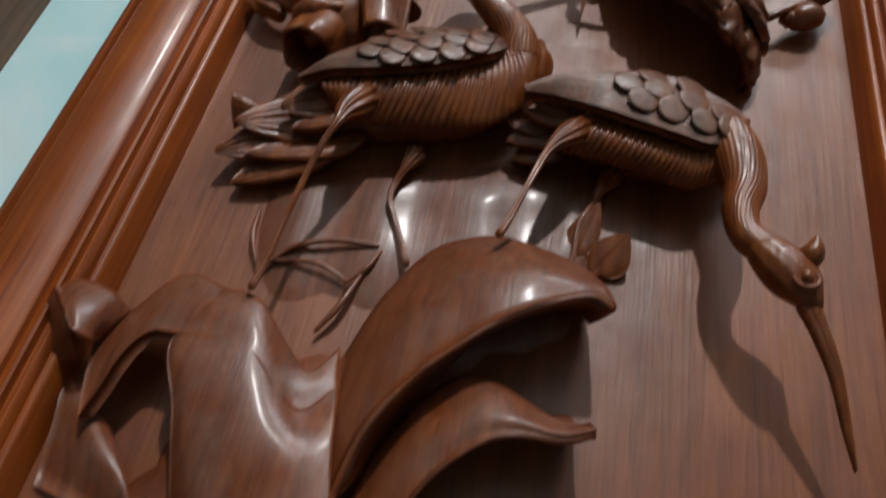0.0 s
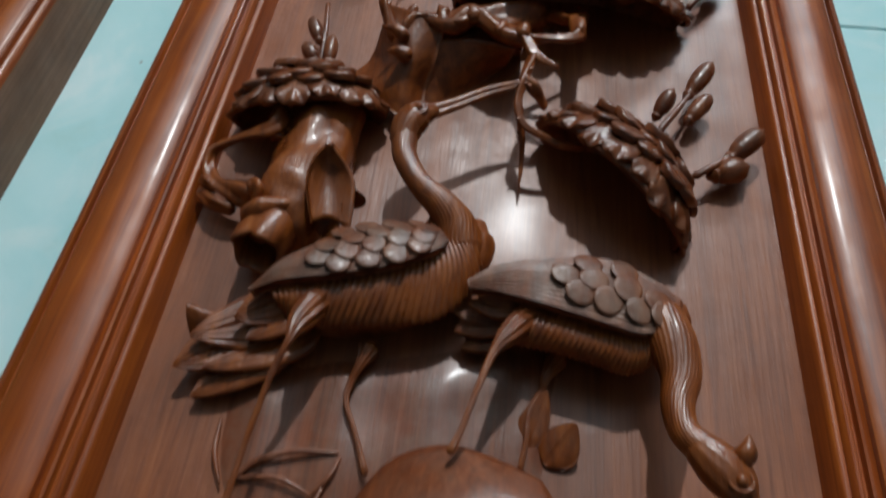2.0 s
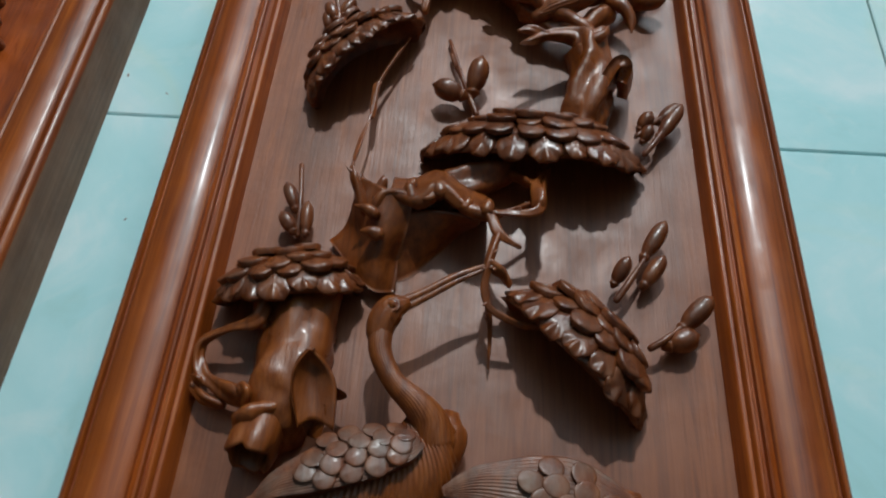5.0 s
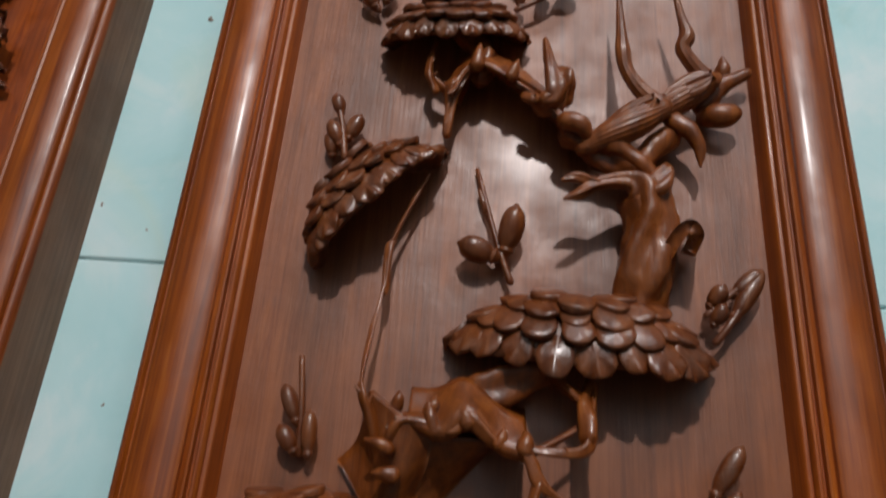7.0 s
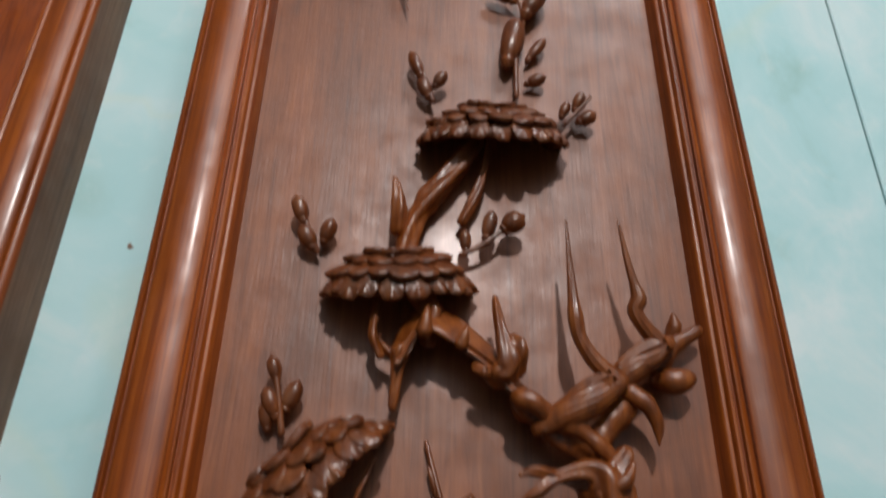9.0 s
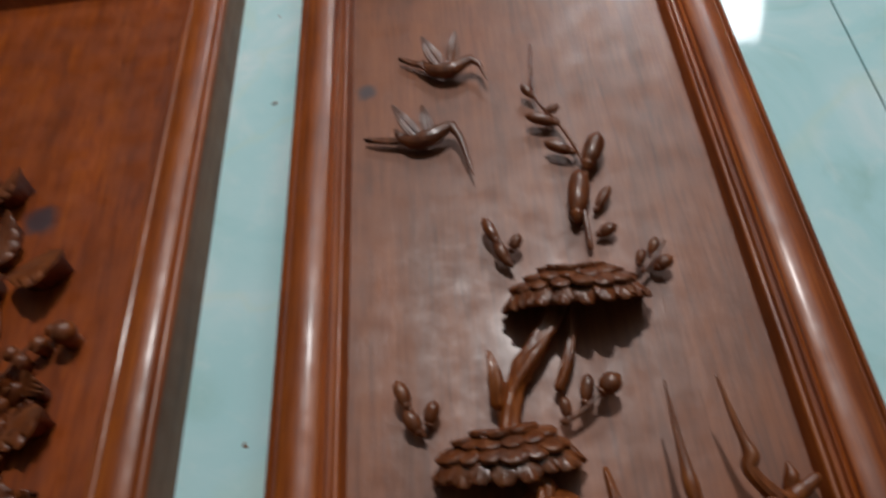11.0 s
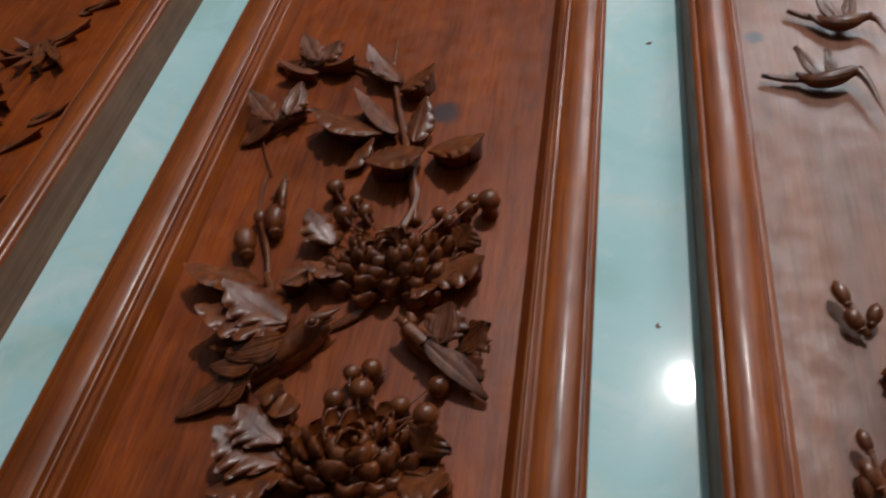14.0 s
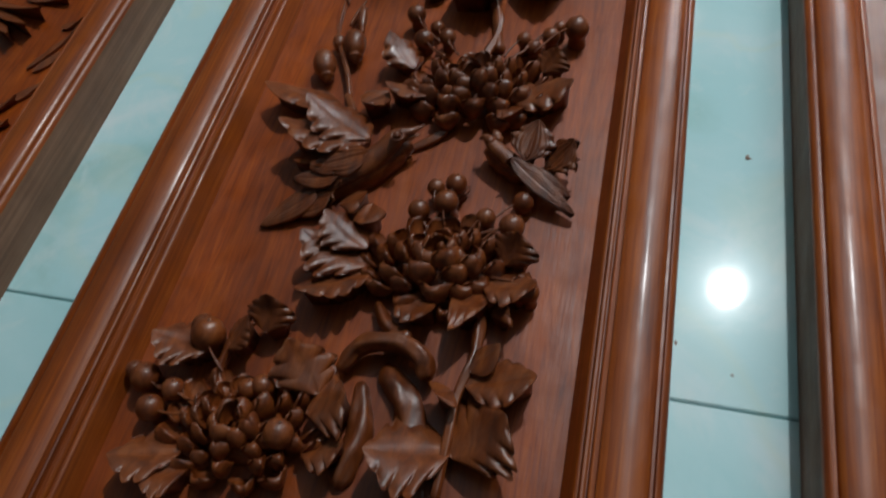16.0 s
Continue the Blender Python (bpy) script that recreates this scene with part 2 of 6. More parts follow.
def ball(shape, centre, r, sx=1.0, sy=1.0, sz=1.0, seg=12, rings=7, turn=0.0):
    v, f = [], []
    ct, st = math.cos(turn), math.sin(turn)
    for i in range(rings + 1):
        th = math.pi * i / rings
        for k in range(seg):
            a = 2 * math.pi * k / seg
            x, y, z = r * sx * math.sin(th) * math.cos(a), r * sy * math.sin(th) * math.sin(a), r * sz * math.cos(th)
            v.append((centre[0] + x * ct - y * st, centre[1] + x * st + y * ct, centre[2] + z))
    for i in range(rings):
        for k in range(seg):
            f.append((i * seg + k, (i + 1) * seg + k, (i + 1) * seg + (k + 1) % seg, i * seg + (k + 1) % seg))
    return shape.add(v, f)


def frame_at(origin, along, out):
    """A pose with its y along one direction and its z near another."""
    y = Vector(along).normalized()
    x = y.cross(Vector(out)).normalized()
    z = x.cross(y)
    m = Matrix((x, y, z)).transposed().to_4x4()
    m.translation = Vector(origin)
    return m


def slab(shape, lo, hi):
    (x0, y0, z0), (x1, y1, z1) = lo, hi
    v = [(x0, y0, z0), (x1, y0, z0), (x1, y1, z0), (x0, y1, z0), (x0, y0, z1), (x1, y0, z1), (x1, y1, z1), (x0, y1, z1)]
    return shape.add(v, [(3, 2, 1, 0), (4, 5, 6, 7), (0, 1, 5, 4), (1, 2, 6, 5), (2, 3, 7, 6), (3, 0, 4, 7)])


# ---- the room: its walls and ceiling stay out of view ----
X0, X1, Y0, Y1, TOP = -2.884, 2.716, -1.867, 3.733, 2.75
sky_light.matrix_world = look(((WIN[0] + WIN[1]) / 2, Y1 + 0.05, (WIN[2] + WIN[3]) / 2), ((WIN[0] + WIN[1]) / 2, 0, (WIN[2] + WIN[3]) / 2 - 1.2))
n_wall = Shape()
for lo, hi in (((X0, Y1, 0), (WIN[0], Y1 + 0.12, TOP)), ((WIN[1], Y1, 0), (X1, Y1 + 0.12, TOP)), ((WIN[0], Y1, 0), (WIN[1], Y1 + 0.12, WIN[2])), ((WIN[0], Y1, WIN[3]), (WIN[1], Y1 + 0.12, TOP))):
    slab(n_wall, lo, hi)
tagged(part("wall_north", n_wall, PLASTER, None, smooth=False), "plain plastered wall with a wide window", "wall", kind="structure")
win = tagged(part("window_1", slab(Shape(), (WIN[0], Y1 + 0.09, WIN[2]), (WIN[1], Y1 + 0.10, WIN[3])), SKYPANE, None, smooth=False), "bright frosted window pane in a wooden frame", "window", kind="structure")
for lo, hi in (((WIN[0], Y1 - 0.01, WIN[2]), (WIN[0] + 0.05, Y1 + 0.04, WIN[3])), ((WIN[1] - 0.05, Y1 - 0.01, WIN[2]), (WIN[1], Y1 + 0.04, WIN[3])),
               ((WIN[0], Y1 - 0.012, WIN[2]), (WIN[1], Y1 + 0.04, WIN[2] + 0.05)), ((WIN[0], Y1 - 0.012, WIN[3] - 0.05), (WIN[1], Y1 + 0.04, WIN[3]))):
    part("window_frame", slab(Shape(), lo, hi), RAW, win, smooth=False)
for nm, lo, hi in (("wall_south", (X0, Y0 - 0.12, 0), (X1, Y0, TOP)),
                   ("wall_west", (X0 - 0.12, Y0, 0), (X0, Y1, TOP)), ("wall_east", (X1, Y0, 0), (X1 + 0.12, Y1, TOP))):
    tagged(part(nm, slab(Shape(), lo, hi), PLASTER, None, smooth=False), "plain dark grey plastered wall, toned down to cut bounce light", "wall", kind="structure")
tagged(part("ceiling", slab(Shape(), (X0, Y0, TOP), (X1, Y1, TOP + 0.1)), CEILING, None, smooth=False), "plain grey painted ceiling, toned down to cut fill light", "ceiling", kind="structure")
floor = tagged(part("floor", slab(Shape(), (X0, Y0, -0.06), (X1, Y1, -0.0045)), GROUT, None, smooth=False),
               "polished pale green marble tile floor with thin dark joints", "floor", kind="structure")

TILE, JX, JY = 0.8, 0.316, 0.5265
tile_shape = Shape()
h = TILE / 2 - 0.0007
tile_shape.add([(-h, -h, -0.009), (h, -h, -0.009), (h, h, -0.009), (-h, h, -0.009), (-h, -h, -0.0009), (h, -h, -0.0009), (h, h, -0.0009), (-h, h, -0.0009),
                (-h + 0.001, -h + 0.001, 0), (h - 0.001, -h + 0.001, 0), (h - 0.001, h - 0.001, 0), (-h + 0.001, h - 0.001, 0)],
               [(3, 2, 1, 0), (8, 9, 10, 11)] + [(a, (a + 1) % 4, 4 + (a + 1) % 4, 4 + a) for a in range(4)] + [(4 + a, 4 + (a + 1) % 4, 8 + (a + 1) % 4, 8 + a) for a in range(4)])
tile_mesh = tile_shape.mesh("tile", smooth=False)
for i in range(-5, 4):
    for j in range(-4, 5):
        cx, cy = JX + (i + 0.5) * TILE, JY + (j + 0.5) * TILE
        if X0 < cx < X1 and Y0 < cy < Y1:
            tile = part("tile", tile_mesh, MARBLE, floor)
            tile.location = (cx + 0.016 * (cy - JY), cy - 0.016 * cx, 0)
            tile.rotation_euler = (0, 0, -0.016)

bulb = tagged(new("pendant_lamp"), "bare light bulb on a black cord from the ceiling", "lamp")
bulb.location = BULB
part("cord", tube(Shape(), [(0, 0, 0.14, 0.003), (0, 0, 0.4, 0.003), (0, 0, TOP - BULB[2], 0.003)], 8, 3), BLACK, bulb)
part("socket", tube(Shape(), [(0, 0, 0.07, 0.018), (0, 0, 0.10, 0.02), (0, 0, 0.14, 0.012)], 14, 3), BLACK, bulb)

# ---- the carved panels ----
BOTTOM = -0.22
PROFILE = [(0.0, 0.0), (0.0, 0.0422), (0.0010, 0.0445), (0.0026, 0.0458), (0.0044, 0.0461), (0.0050, 0.0450), (0.0054, 0.0432), (0.0070, 0.0432), (0.0074, 0.0452), (0.0084, 0.0464),
           (0.0110, 0.0475), (0.0140, 0.0485), (0.0170, 0.0492), (0.0200, 0.0495), (0.0230, 0.0493), (0.0260, 0.0488), (0.0290, 0.0481), (0.0315, 0.0473), (0.0340, 0.0462), (0.0349, 0.0454),
           (0.0352, 0.0428), (0.0364, 0.0432), (0.0380, 0.0438), (0.0390, 0.0432), (0.0394, 0.0396), (0.0404, 0.0396), (0.0414, 0.0408), (0.0428, 0.0408), (0.0438, 0.0398),
           (0.0442, 0.0366), (0.0452, 0.0366), (0.0462, 0.0362), (0.0470, 0.0350), (0.0476, 0.0328)]


def mould(length, drop, fw):
    """A mitred length of frame along +y from the outer corner, its inside to +x; drop: the board's height."""
    pts = PROFILE + [(fw - 0.0005, drop + 0.001), (fw, drop - 0.004), (fw, 0.006), (0.004, 0.0)]
    s, n = Shape(), len(pts)
    steps = [0.0, 1.0]
    v = []
    for e in steps:
        for d, z in pts:
            v.append((d, (length - d) if e else d, z))
    f = [(i, (i + 1) % n, n + (i + 1) % n, n + i) for i in range(n)]
    f += [tuple(range(n - 1, -1, -1)), tuple(range(n, 2 * n))]
    return s.add(v, f)


def flat_shaded(ob):
    """Rounded mouldings stay smooth, sharp fillets stay sharp."""
    bm = bmesh.new()
    bm.from_mesh(ob.data)
    bmesh.ops.recalc_face_normals(bm, faces=bm.faces)
    for e in bm.edges:
        if len(e.link_faces) == 2 and e.calc_face_angle(0) > radians(38):
            e.smooth = False
    bm.to_mesh(ob.data)
    bm.free()
    return ob


def panel(x_left, top, board_mat, drop, label, fw=0.0505, W=0.40):
    p = tagged(new("carved_panel"), label, "wood panel", group="carved panels on the floor")
    p.location = (x_left, BOTTOM, 0)
    length = top - BOTTOM
    for nm, ln, m in (("stile", length, pose(0, 0, 0)), ("stile", length, pose(W, length, 0, 0, 0, 180)),
                      ("rail", W, pose(0, length, 0, 0, 0, -90)), ("rail", W, pose(W, 0, 0, 0, 0, 90))):
        ob = flat_shaded(part(nm, mould(ln, drop, fw), FRAME, p, "moulded red-brown varnished frame member"))
        ob.data.materials.append(RAW)
        for poly in ob.data.polygons:
            if abs(poly.normal.z) < 0.3 and poly.center.x < 0.002:
                poly.material_index = 1
        ob.matrix_basis = m
    b = Shape()
    slab(b, (fw - 0.003, fw - 0.003, 0.004), (W - fw + 0.003, length - fw + 0.003, drop))
    part("backboard", b, board_mat, p, "flat varnished board with fine straight grain", smooth=False)
    return p


ZA, ZB = 0.024, 0.021
PANEL_A = panel(-0.2, 1.305, BOARD, ZA, "red-brown varnished wood panel carved with cranes and pine")
PANEL_B = panel(-0.676, 1.305, BOARD_WARM, ZB, "orange-brown varnished wood panel carved with peonies and small birds", fw=0.0545, W=0.397)
PANEL_C = panel(-1.175, 1.290, BOARD_WARM, ZB, "orange-brown varnished wood panel carved with slender stalks")


def on(parent, name, shape, mat, label=""):
    """A carved part, its points in the world, set into a panel."""
    ob = part(name, shape, mat, parent, label)
    ob.matrix_parent_inverse = Matrix.Translation(parent.location).inverted()
    return ob


# ---- carved pieces ----
def scale_shape(ridges, wide, seed, relief=0.095, dome=0.075, thick=0.13):
    """A shell-like pine scale: fan-shaped, domed, ribbed, 1 long along +y from its root."""
    rnd = random.Random(seed)
    s, seg, v, f = Shape(), 56, [(0, 0.42, dome)], []
    rings = (0.4, 0.72, 0.95, 1.0)
    for rho in rings:
        for k in range(seg):
            a = 2 * math.pi * k / seg
            wob = 1 + 0.03 * math.sin(3 * a + seed) + 0.015 * rnd.uniform(-1, 1)
            x, y = wide * 0.5 * rho * math.cos(a) * wob, 0.46 + 0.54 * rho * math.sin(a) * wob
            rib = relief * math.cos(2.3 * ridges * math.atan2(x, y + 0.35)) * rho * (0.25 + 0.75 * max(0.0, math.sin(a)))
            v.append((x, y, dome * (1 - rho**2) + rib - (0.035 if rho == 1.0 else 0)))
    for k in range(seg):
        a = 2 * math.pi * k / seg
        v.append((wide * 0.45 * math.cos(a), 0.46 + 0.49 * math.sin(a), -thick))
    for k in range(seg):
        j = (k + 1) % seg
        f.append((0, 1 + k, 1 + j))
        for r in range(len(rings)):
            f.append((1 + r * seg + k, 1 + (r + 1) * seg + k, 1 + (r + 1) * seg + j, 1 + r * seg + j))
    return s.add(v, f)


SCALES = [scale_shape(r, w, i).mesh("scale") for i, (r, w) in enumerate(((6, 0.98), (7, 1.1), (5, 0.9)))]
PLATES = [scale_shape(r, w, i + 5, 0.020, 0.06, 0.20).mesh("scale") for i, (r, w) in enumerate(((5, 1.05), (6, 1.2), (4, 0.95)))]


def pine_pad(parent, centre, a, b, rise, spin, tilt=33, rows=3, size=0.02, seed=0, arc=(-22, 202)):
    """A parasol of pine foliage, hollow below, its outside shingled with scales; spin turns it in the board's plane."""
    rnd = random.Random(seed)
    e1 = Vector((math.cos(radians(spin)), math.sin(radians(spin)), 0))
    back = Vector((-math.sin(radians(spin)), math.cos(radians(spin)), 0))
    e2 = -back * math.sin(radians(tilt)) + Vector((0, 0, math.cos(radians(tilt))))
    up = back * math.cos(radians(tilt)) + Vector((0, 0, math.sin(radians(tilt))))
    c = Vector(centre)

    def at(r, phi, lift=0.0):
        return c + e1 * (a * r * math.cos(phi)) + e2 * (b * r * math.sin(phi)) + up * (rise * (1 - r**2.2) + lift)

    s, nr, nk, v, f = Shape(), 6, 40, [], []
    for i in range(nr + 1):
        r = 0.02 + 0.88 * i / nr
        for k in range(nk):
            phi = 2 * math.pi * k / nk
            lump = 0.0012 * noise.noise(Vector((math.cos(phi) * 3 * r, math.sin(phi) * 3 * r, seed)))
            v.append(at(r * (1 + 0.03 * math.sin(9 * phi) * r), phi, lump))
    for i in range(nr, -1, -1):
        r = 0.02 + 0.84 * i / nr
        for k in range(nk):
            v.append(at(r, 2 * math.pi * k / nk, -0.005 + 0.002 * (1 - r)))
    m = 2 * (nr + 1)
    for i in range(m - 1):
        for k in range(nk):
            f.append((i * nk + k, i * nk + (k + 1) % nk, (i + 1) * nk + (k + 1) % nk, (i + 1) * nk + k))
    pad = on(parent, "pine_pad", s.add(v, f), CARVED, "hollow parasol of carved pine foliage")
    for row in range(rows):
        r = 1.0 - row * 0.80 / rows
        count = max(3, int(round((a * 2.0 * r + b * 1.5 * r) / (size * 0.84))))
        for k in range(count):
            phi = radians(arc[0] + (arc[1] - arc[0]) * (k + 0.5 + 0.5 * (row % 2 - 0.5)) / count)
            root, tip = at(max(r - size / (0.5 * (a + b)) * 0.8, 0.02), phi), at(r + 0.02, phi, 0.0 if row else -0.004)
            nrm = (at(r, phi + 0.1) - at(r, phi - 0.1)).cross(root - tip)
            if nrm.dot(up) < 0:
                nrm = -nrm
            nrm.normalize()
            k2 = size * rnd.uniform(0.88, 1.16) * (1.0 if row < 4 else 0.75)
            mat = frame_at(root + nrm * (0.0022 + 0.0008 * row), (tip - root) + Vector((rnd.uniform(-1, 1), rnd.uniform(-1, 1), rnd.uniform(-1, 1))) * size * 0.10, nrm)
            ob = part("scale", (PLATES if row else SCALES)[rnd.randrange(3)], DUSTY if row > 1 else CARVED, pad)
            ob.matrix_parent_inverse = pad.matrix_parent_inverse
            ob.matrix_basis = mat @ pose(0, 0, 0, rnd.uniform(9, 19) if row else rnd.uniform(-6, 6), rnd.uniform(-8, 8), rnd.uniform(-12, 12)) @ Matrix.Diagonal((k2, k2, k2, 1))
            ob.matrix_parent_inverse = Matrix()
    return pad


def bud(shape, base, tip, r, grooves=5):
    b, t = Vector(base), Vector(tip)
    d = t - b
    pts = [(*(b + d * u), r * q) for u, q in ((0, 0.42), (0.08, 0.66), (0.14, 0.56), (0.3, 0.88), (0.6, 1.0), (0.84, 0.82), (0.96, 0.48), (1.0, 0.26))]
    return tube(shape, pts, 14, 3, ribs=grooves, rib=0.06)


def sprig(parent, stem, buds, mat=None, r=0.0022):
    """A twig with its pairs of fat buds."""
    s = Shape()
    tube(s, [(*p, r * (1 - 0.5 * i / len(stem))) for i, p in enumerate(stem)], 8, 5, rough=0.2)
    tw = on(parent, "bud_sprig", s, mat or CARVED, "twig carved with fat pine buds")
    for base, tip, rad in buds:
        b = Shape()
        bud(b, base, tip, rad * 0.86)
        ob = part("bud", b, mat or CARVED, tw)
        ob.matrix_parent_inverse = Matrix()
    return tw


def leaf_shape(length, width, curl, fold, lobes, seed=0, bend=0.0):
    """A pointed leaf along +y: scalloped margins swept forward, a sunken midrib and a few shallow veins, its tip curling."""
    rnd = random.Random(seed)
    n, m = 48, 8
    g = np.zeros((2 * m + 1, n + 1, 3))
    tilt, phase = rnd.uniform(-0.25, 0.25), rnd.uniform(0, 0.25)
    deep = 0.30 if 0 < lobes < 5 else 0.16
    for j in range(n + 1):
        u = j / n
        w = width * (0.74 if lobes else 0.62) * (math.sin(math.pi * min(1.0, u**0.75)) ** 0.7 * (1 - 0.25 * u) + 0.04 * (1 - u))
        for i in range(-m, m + 1):
            s = i / m
            q = abs(s)
            beat = abs(math.sin(math.pi * (min(lobes, 4) + 0.5) * (u**0.9 + (phase if i < 0 else 0)))) ** 0.6 if lobes else 1.0
            x = s * w * (1 - deep * (1 - beat) * max(0.0, q - 0.3) / 0.7)
            y = length * u + (0.45 if lobes else 0.2) * w * q**1.3 * (1 - u)
            z = (0.28 * fold * q - 0.30 * q**2.4 + tilt * s * 0.5) * w + curl * length * (u - 0.3) ** 2 * (1 if u > 0.3 else -0.4)
            z += (0.10 * w * (beat - 0.6) * q**2.5 if lobes else 0.0)
            z -= 0.0012 * (1 - u) if i == 0 else 0.0
            g[i + m, j] = (x + bend * length * u * u, y, z)
    return g


def leaf(parent, root, tip, width, curl=0.25, fold=0.5, lobes=3, seed=0, mat=None, name="leaf", roll=0.0, bend=0.0, base=None):
    """base: the board's height, to which the leaf's undercut flank goes down; without it the leaf is a thin blade."""
    root, tip = Vector(root), Vector(tip)
    m = np.array(frame_at(root, tip - root, (0, 0, 1)) @ pose(0, 0, 0, 0, roll, 0))
    g = leaf_shape((tip - root).length, width, curl, fold, lobes, seed=seed, bend=bend)
    a, b, _ = g.shape
    top = g @ m[:3, :3].T + m[:3, 3]
    if base is not None:
        side = top[:, :, 1] - top[a // 2, :, 1][None, :]
        top[:, :, 2] = np.maximum(top[:, :, 2] - 0.55 * side, base + 0.003)
    ring = [(i, 0) for i in range(a)] + [(a - 1, j) for j in range(1, b)] + [(i, b - 1) for i in range(a - 2, -1, -1)] + [(0, j) for j in range(b - 2, 0, -1)]
    mid = top.reshape(-1, 3).mean(axis=0)
    v, f = [*top.reshape(-1, 3)], []
    for i in range(a - 1):
        for j in range(b - 1):
            p, q, r, s = i * b + j, i * b + j + 1, (i + 1) * b + j + 1, (i + 1) * b + j
            f.append((s, r, q, p))
    last = [i * b + j for i, j in ring]
    levels = ((1.004, 0.0011, 0.0), (0.95, 0.0026, 0.0), (0.62, 0.0, 0.30), (0.42, 0.0, 1.0)) if base is not None else ((1.0, 0.0008, 0.0), (0.97, 0.0018, 0.0), (0.2, 0.0022, 0.0))
    for shrink, drop, down in levels:
        here = []
        for i, j in ring:
            p = top[i, j]
            c = mid * 0.35 + top[a // 2, j] * 0.65
            q = c + (p - c) * shrink
            q[2] = p[2] - drop
            if down:
                q[2] = p[2] + (base - 0.001 - p[2]) * down
            here.append(len(v))
            v.append(q)
        k = len(ring)
        for e in range(k):
            f.append((last[e], last[(e + 1) % k], here[(e + 1) % k], here[e]))
        last = here
    f.append(tuple(last))
    return on(parent, name, Shape().add(v, f), mat or CARVED_WARM)


def berry(parent, at, r, mat=None, base=None, toward=None):
    s = Shape()
    r = r * 1.1
    ball(s, at, r, sz=1.0, seg=18, rings=10)
    ball(s, (at[0] + r * 0.2, at[1] + r * 0.5, at[2] + r * 0.76), r * 0.17, seg=8, rings=4)
    if base is not None:
        tube(s, [(at[0], at[1], base - 0.002, r * 0.8), (at[0], at[1], (base + at[2]) / 2, r * 0.7), (at[0], at[1], at[2], r * 0.9)], 14, 3)
    ob = on(parent, "berry", s, mat or CARVED_WARM)
    if toward is not None:
        a, b = Vector(at), Vector(toward)
        d = b - a
        mid = a + d * 0.2 + Vector((d.y, -d.x, 0)) * 0.03
        end = a + d * 0.42
        st = part("stalk", tube(Shape(), [(a.x, a.y, a.z + r * 0.5, 0.0007), (mid.x, mid.y, mid.z + 0.001, 0.0008), (end.x, end.y, b.z - 0.004, 0.0010)], 8, 5), mat or CARVED_WARM, ob)
        st.matrix_parent_inverse = Matrix()
    return ob


def flower(parent, centre, r, seed, mat=None):
    """A carved peony: rings of cupped petals round a tight heart."""
    rnd = random.Random(seed)
    c = Vector(centre)
    heart = Shape()
    ball(heart, c + Vector((0, -0.02 * r, -0.018)), r * 0.62, sx=1.15, sy=0.72, sz=0.40, seg=24, rings=10)
    for i in range(6):
        q, a = r * 0.12 * math.sqrt(i), i * 2.4
        b0 = c + Vector((q * math.cos(a) * 1.4, q * math.sin(a) + 0.1 * r, 0.0))
        ball(heart, b0 + Vector((0, 0, rnd.uniform(-0.002, 0.003))), r * rnd.uniform(0.06, 0.09), sz=1.3)
    ob = on(parent, "flower", heart, mat or CARVED_WARM, "carved peony with cupped petals")
    for ring, (count, rad, ln, wide) in enumerate(((6, 0.18, 0.30, 0.25), (9, 0.38, 0.32, 0.28), (12, 0.58, 0.33, 0.29), (13, 0.78, 0.34, 0.31))):
        for k in range(count):
            a = 2 * math.pi * (k + 0.5 * ring) / count + rnd.uniform(-0.2, 0.2)
            way = Vector((math.cos(a) * 1.15, math.sin(a) * 0.72, 0))
            root = c + way * (rad * r) + Vector((0, -0.10 * r, -0.003 - ring * 0.0045 + rnd.uniform(-1, 1) * 0.003))
            ax = (way.normalized() * (0.12 + 0.17 * ring) + Vector((0, 0.30, 0.80 - 0.09 * ring))).normalized()
            L = ln * r * rnd.uniform(0.85, 1.2)
            wide = wide * rnd.uniform(0.9, 1.1)
            m = frame_at(root, ax, Vector((0, 0.25, 0)) - way) @ pose(0, 0, 0, 0, rnd.uniform(-18, 18), rnd.uniform(-10, 10))
            s = Shape()
            n, w, v, f = 9, 5, [], []
            notch = 0.16 if rnd.random() < 0.3 else 0.0
            for side in (0, 1):
                for j in range(n):
                    u = j / (n - 1)
                    half = wide * r * 0.66 * max(0.16, 1 - abs((u - 0.5) / 0.54) ** 3.2) ** 0.5
                    for i in range(-w, w + 1):
                        q = i / w
                        fat = 0.0078 * (1 - 0.75 * q * q) * (1 - 0.5 * u**3) if side else 0.0
                        tall = L * (u * (1 - notch * math.exp(-18 * q * q) * u) - 0.10 * q * q * u)
                        v.append(m @ Vector((half * q, tall, 0.50 * half * q * q + 0.35 * L * (u - 0.5) ** 2 - fat)))
            cols = 2 * w + 1
            k0 = n * cols
            for j in range(n - 1):
                for i in range(cols - 1):
                    p0, p1, p2, p3 = j * cols + i, j * cols + i + 1, (j + 1) * cols + i + 1, (j + 1) * cols + i
                    f += [(p0, p1, p2, p3), (k0 + p3, k0 + p2, k0 + p1, k0 + p0)]
            for j in range(n - 1):
                for i in (0, cols - 1):
                    f.append((j * cols + i, (j + 1) * cols + i, k0 + (j + 1) * cols + i, k0 + j * cols + i))
            for i in range(cols - 1):
                f.append(((n - 1) * cols + i, (n - 1) * cols + i + 1, k0 + (n - 1) * cols + i + 1, k0 + (n - 1) * cols + i))
            pt = part("petal", s.add(v, f), mat or CARVED_WARM, ob)
            pt.matrix_parent_inverse = Matrix()
    return ob


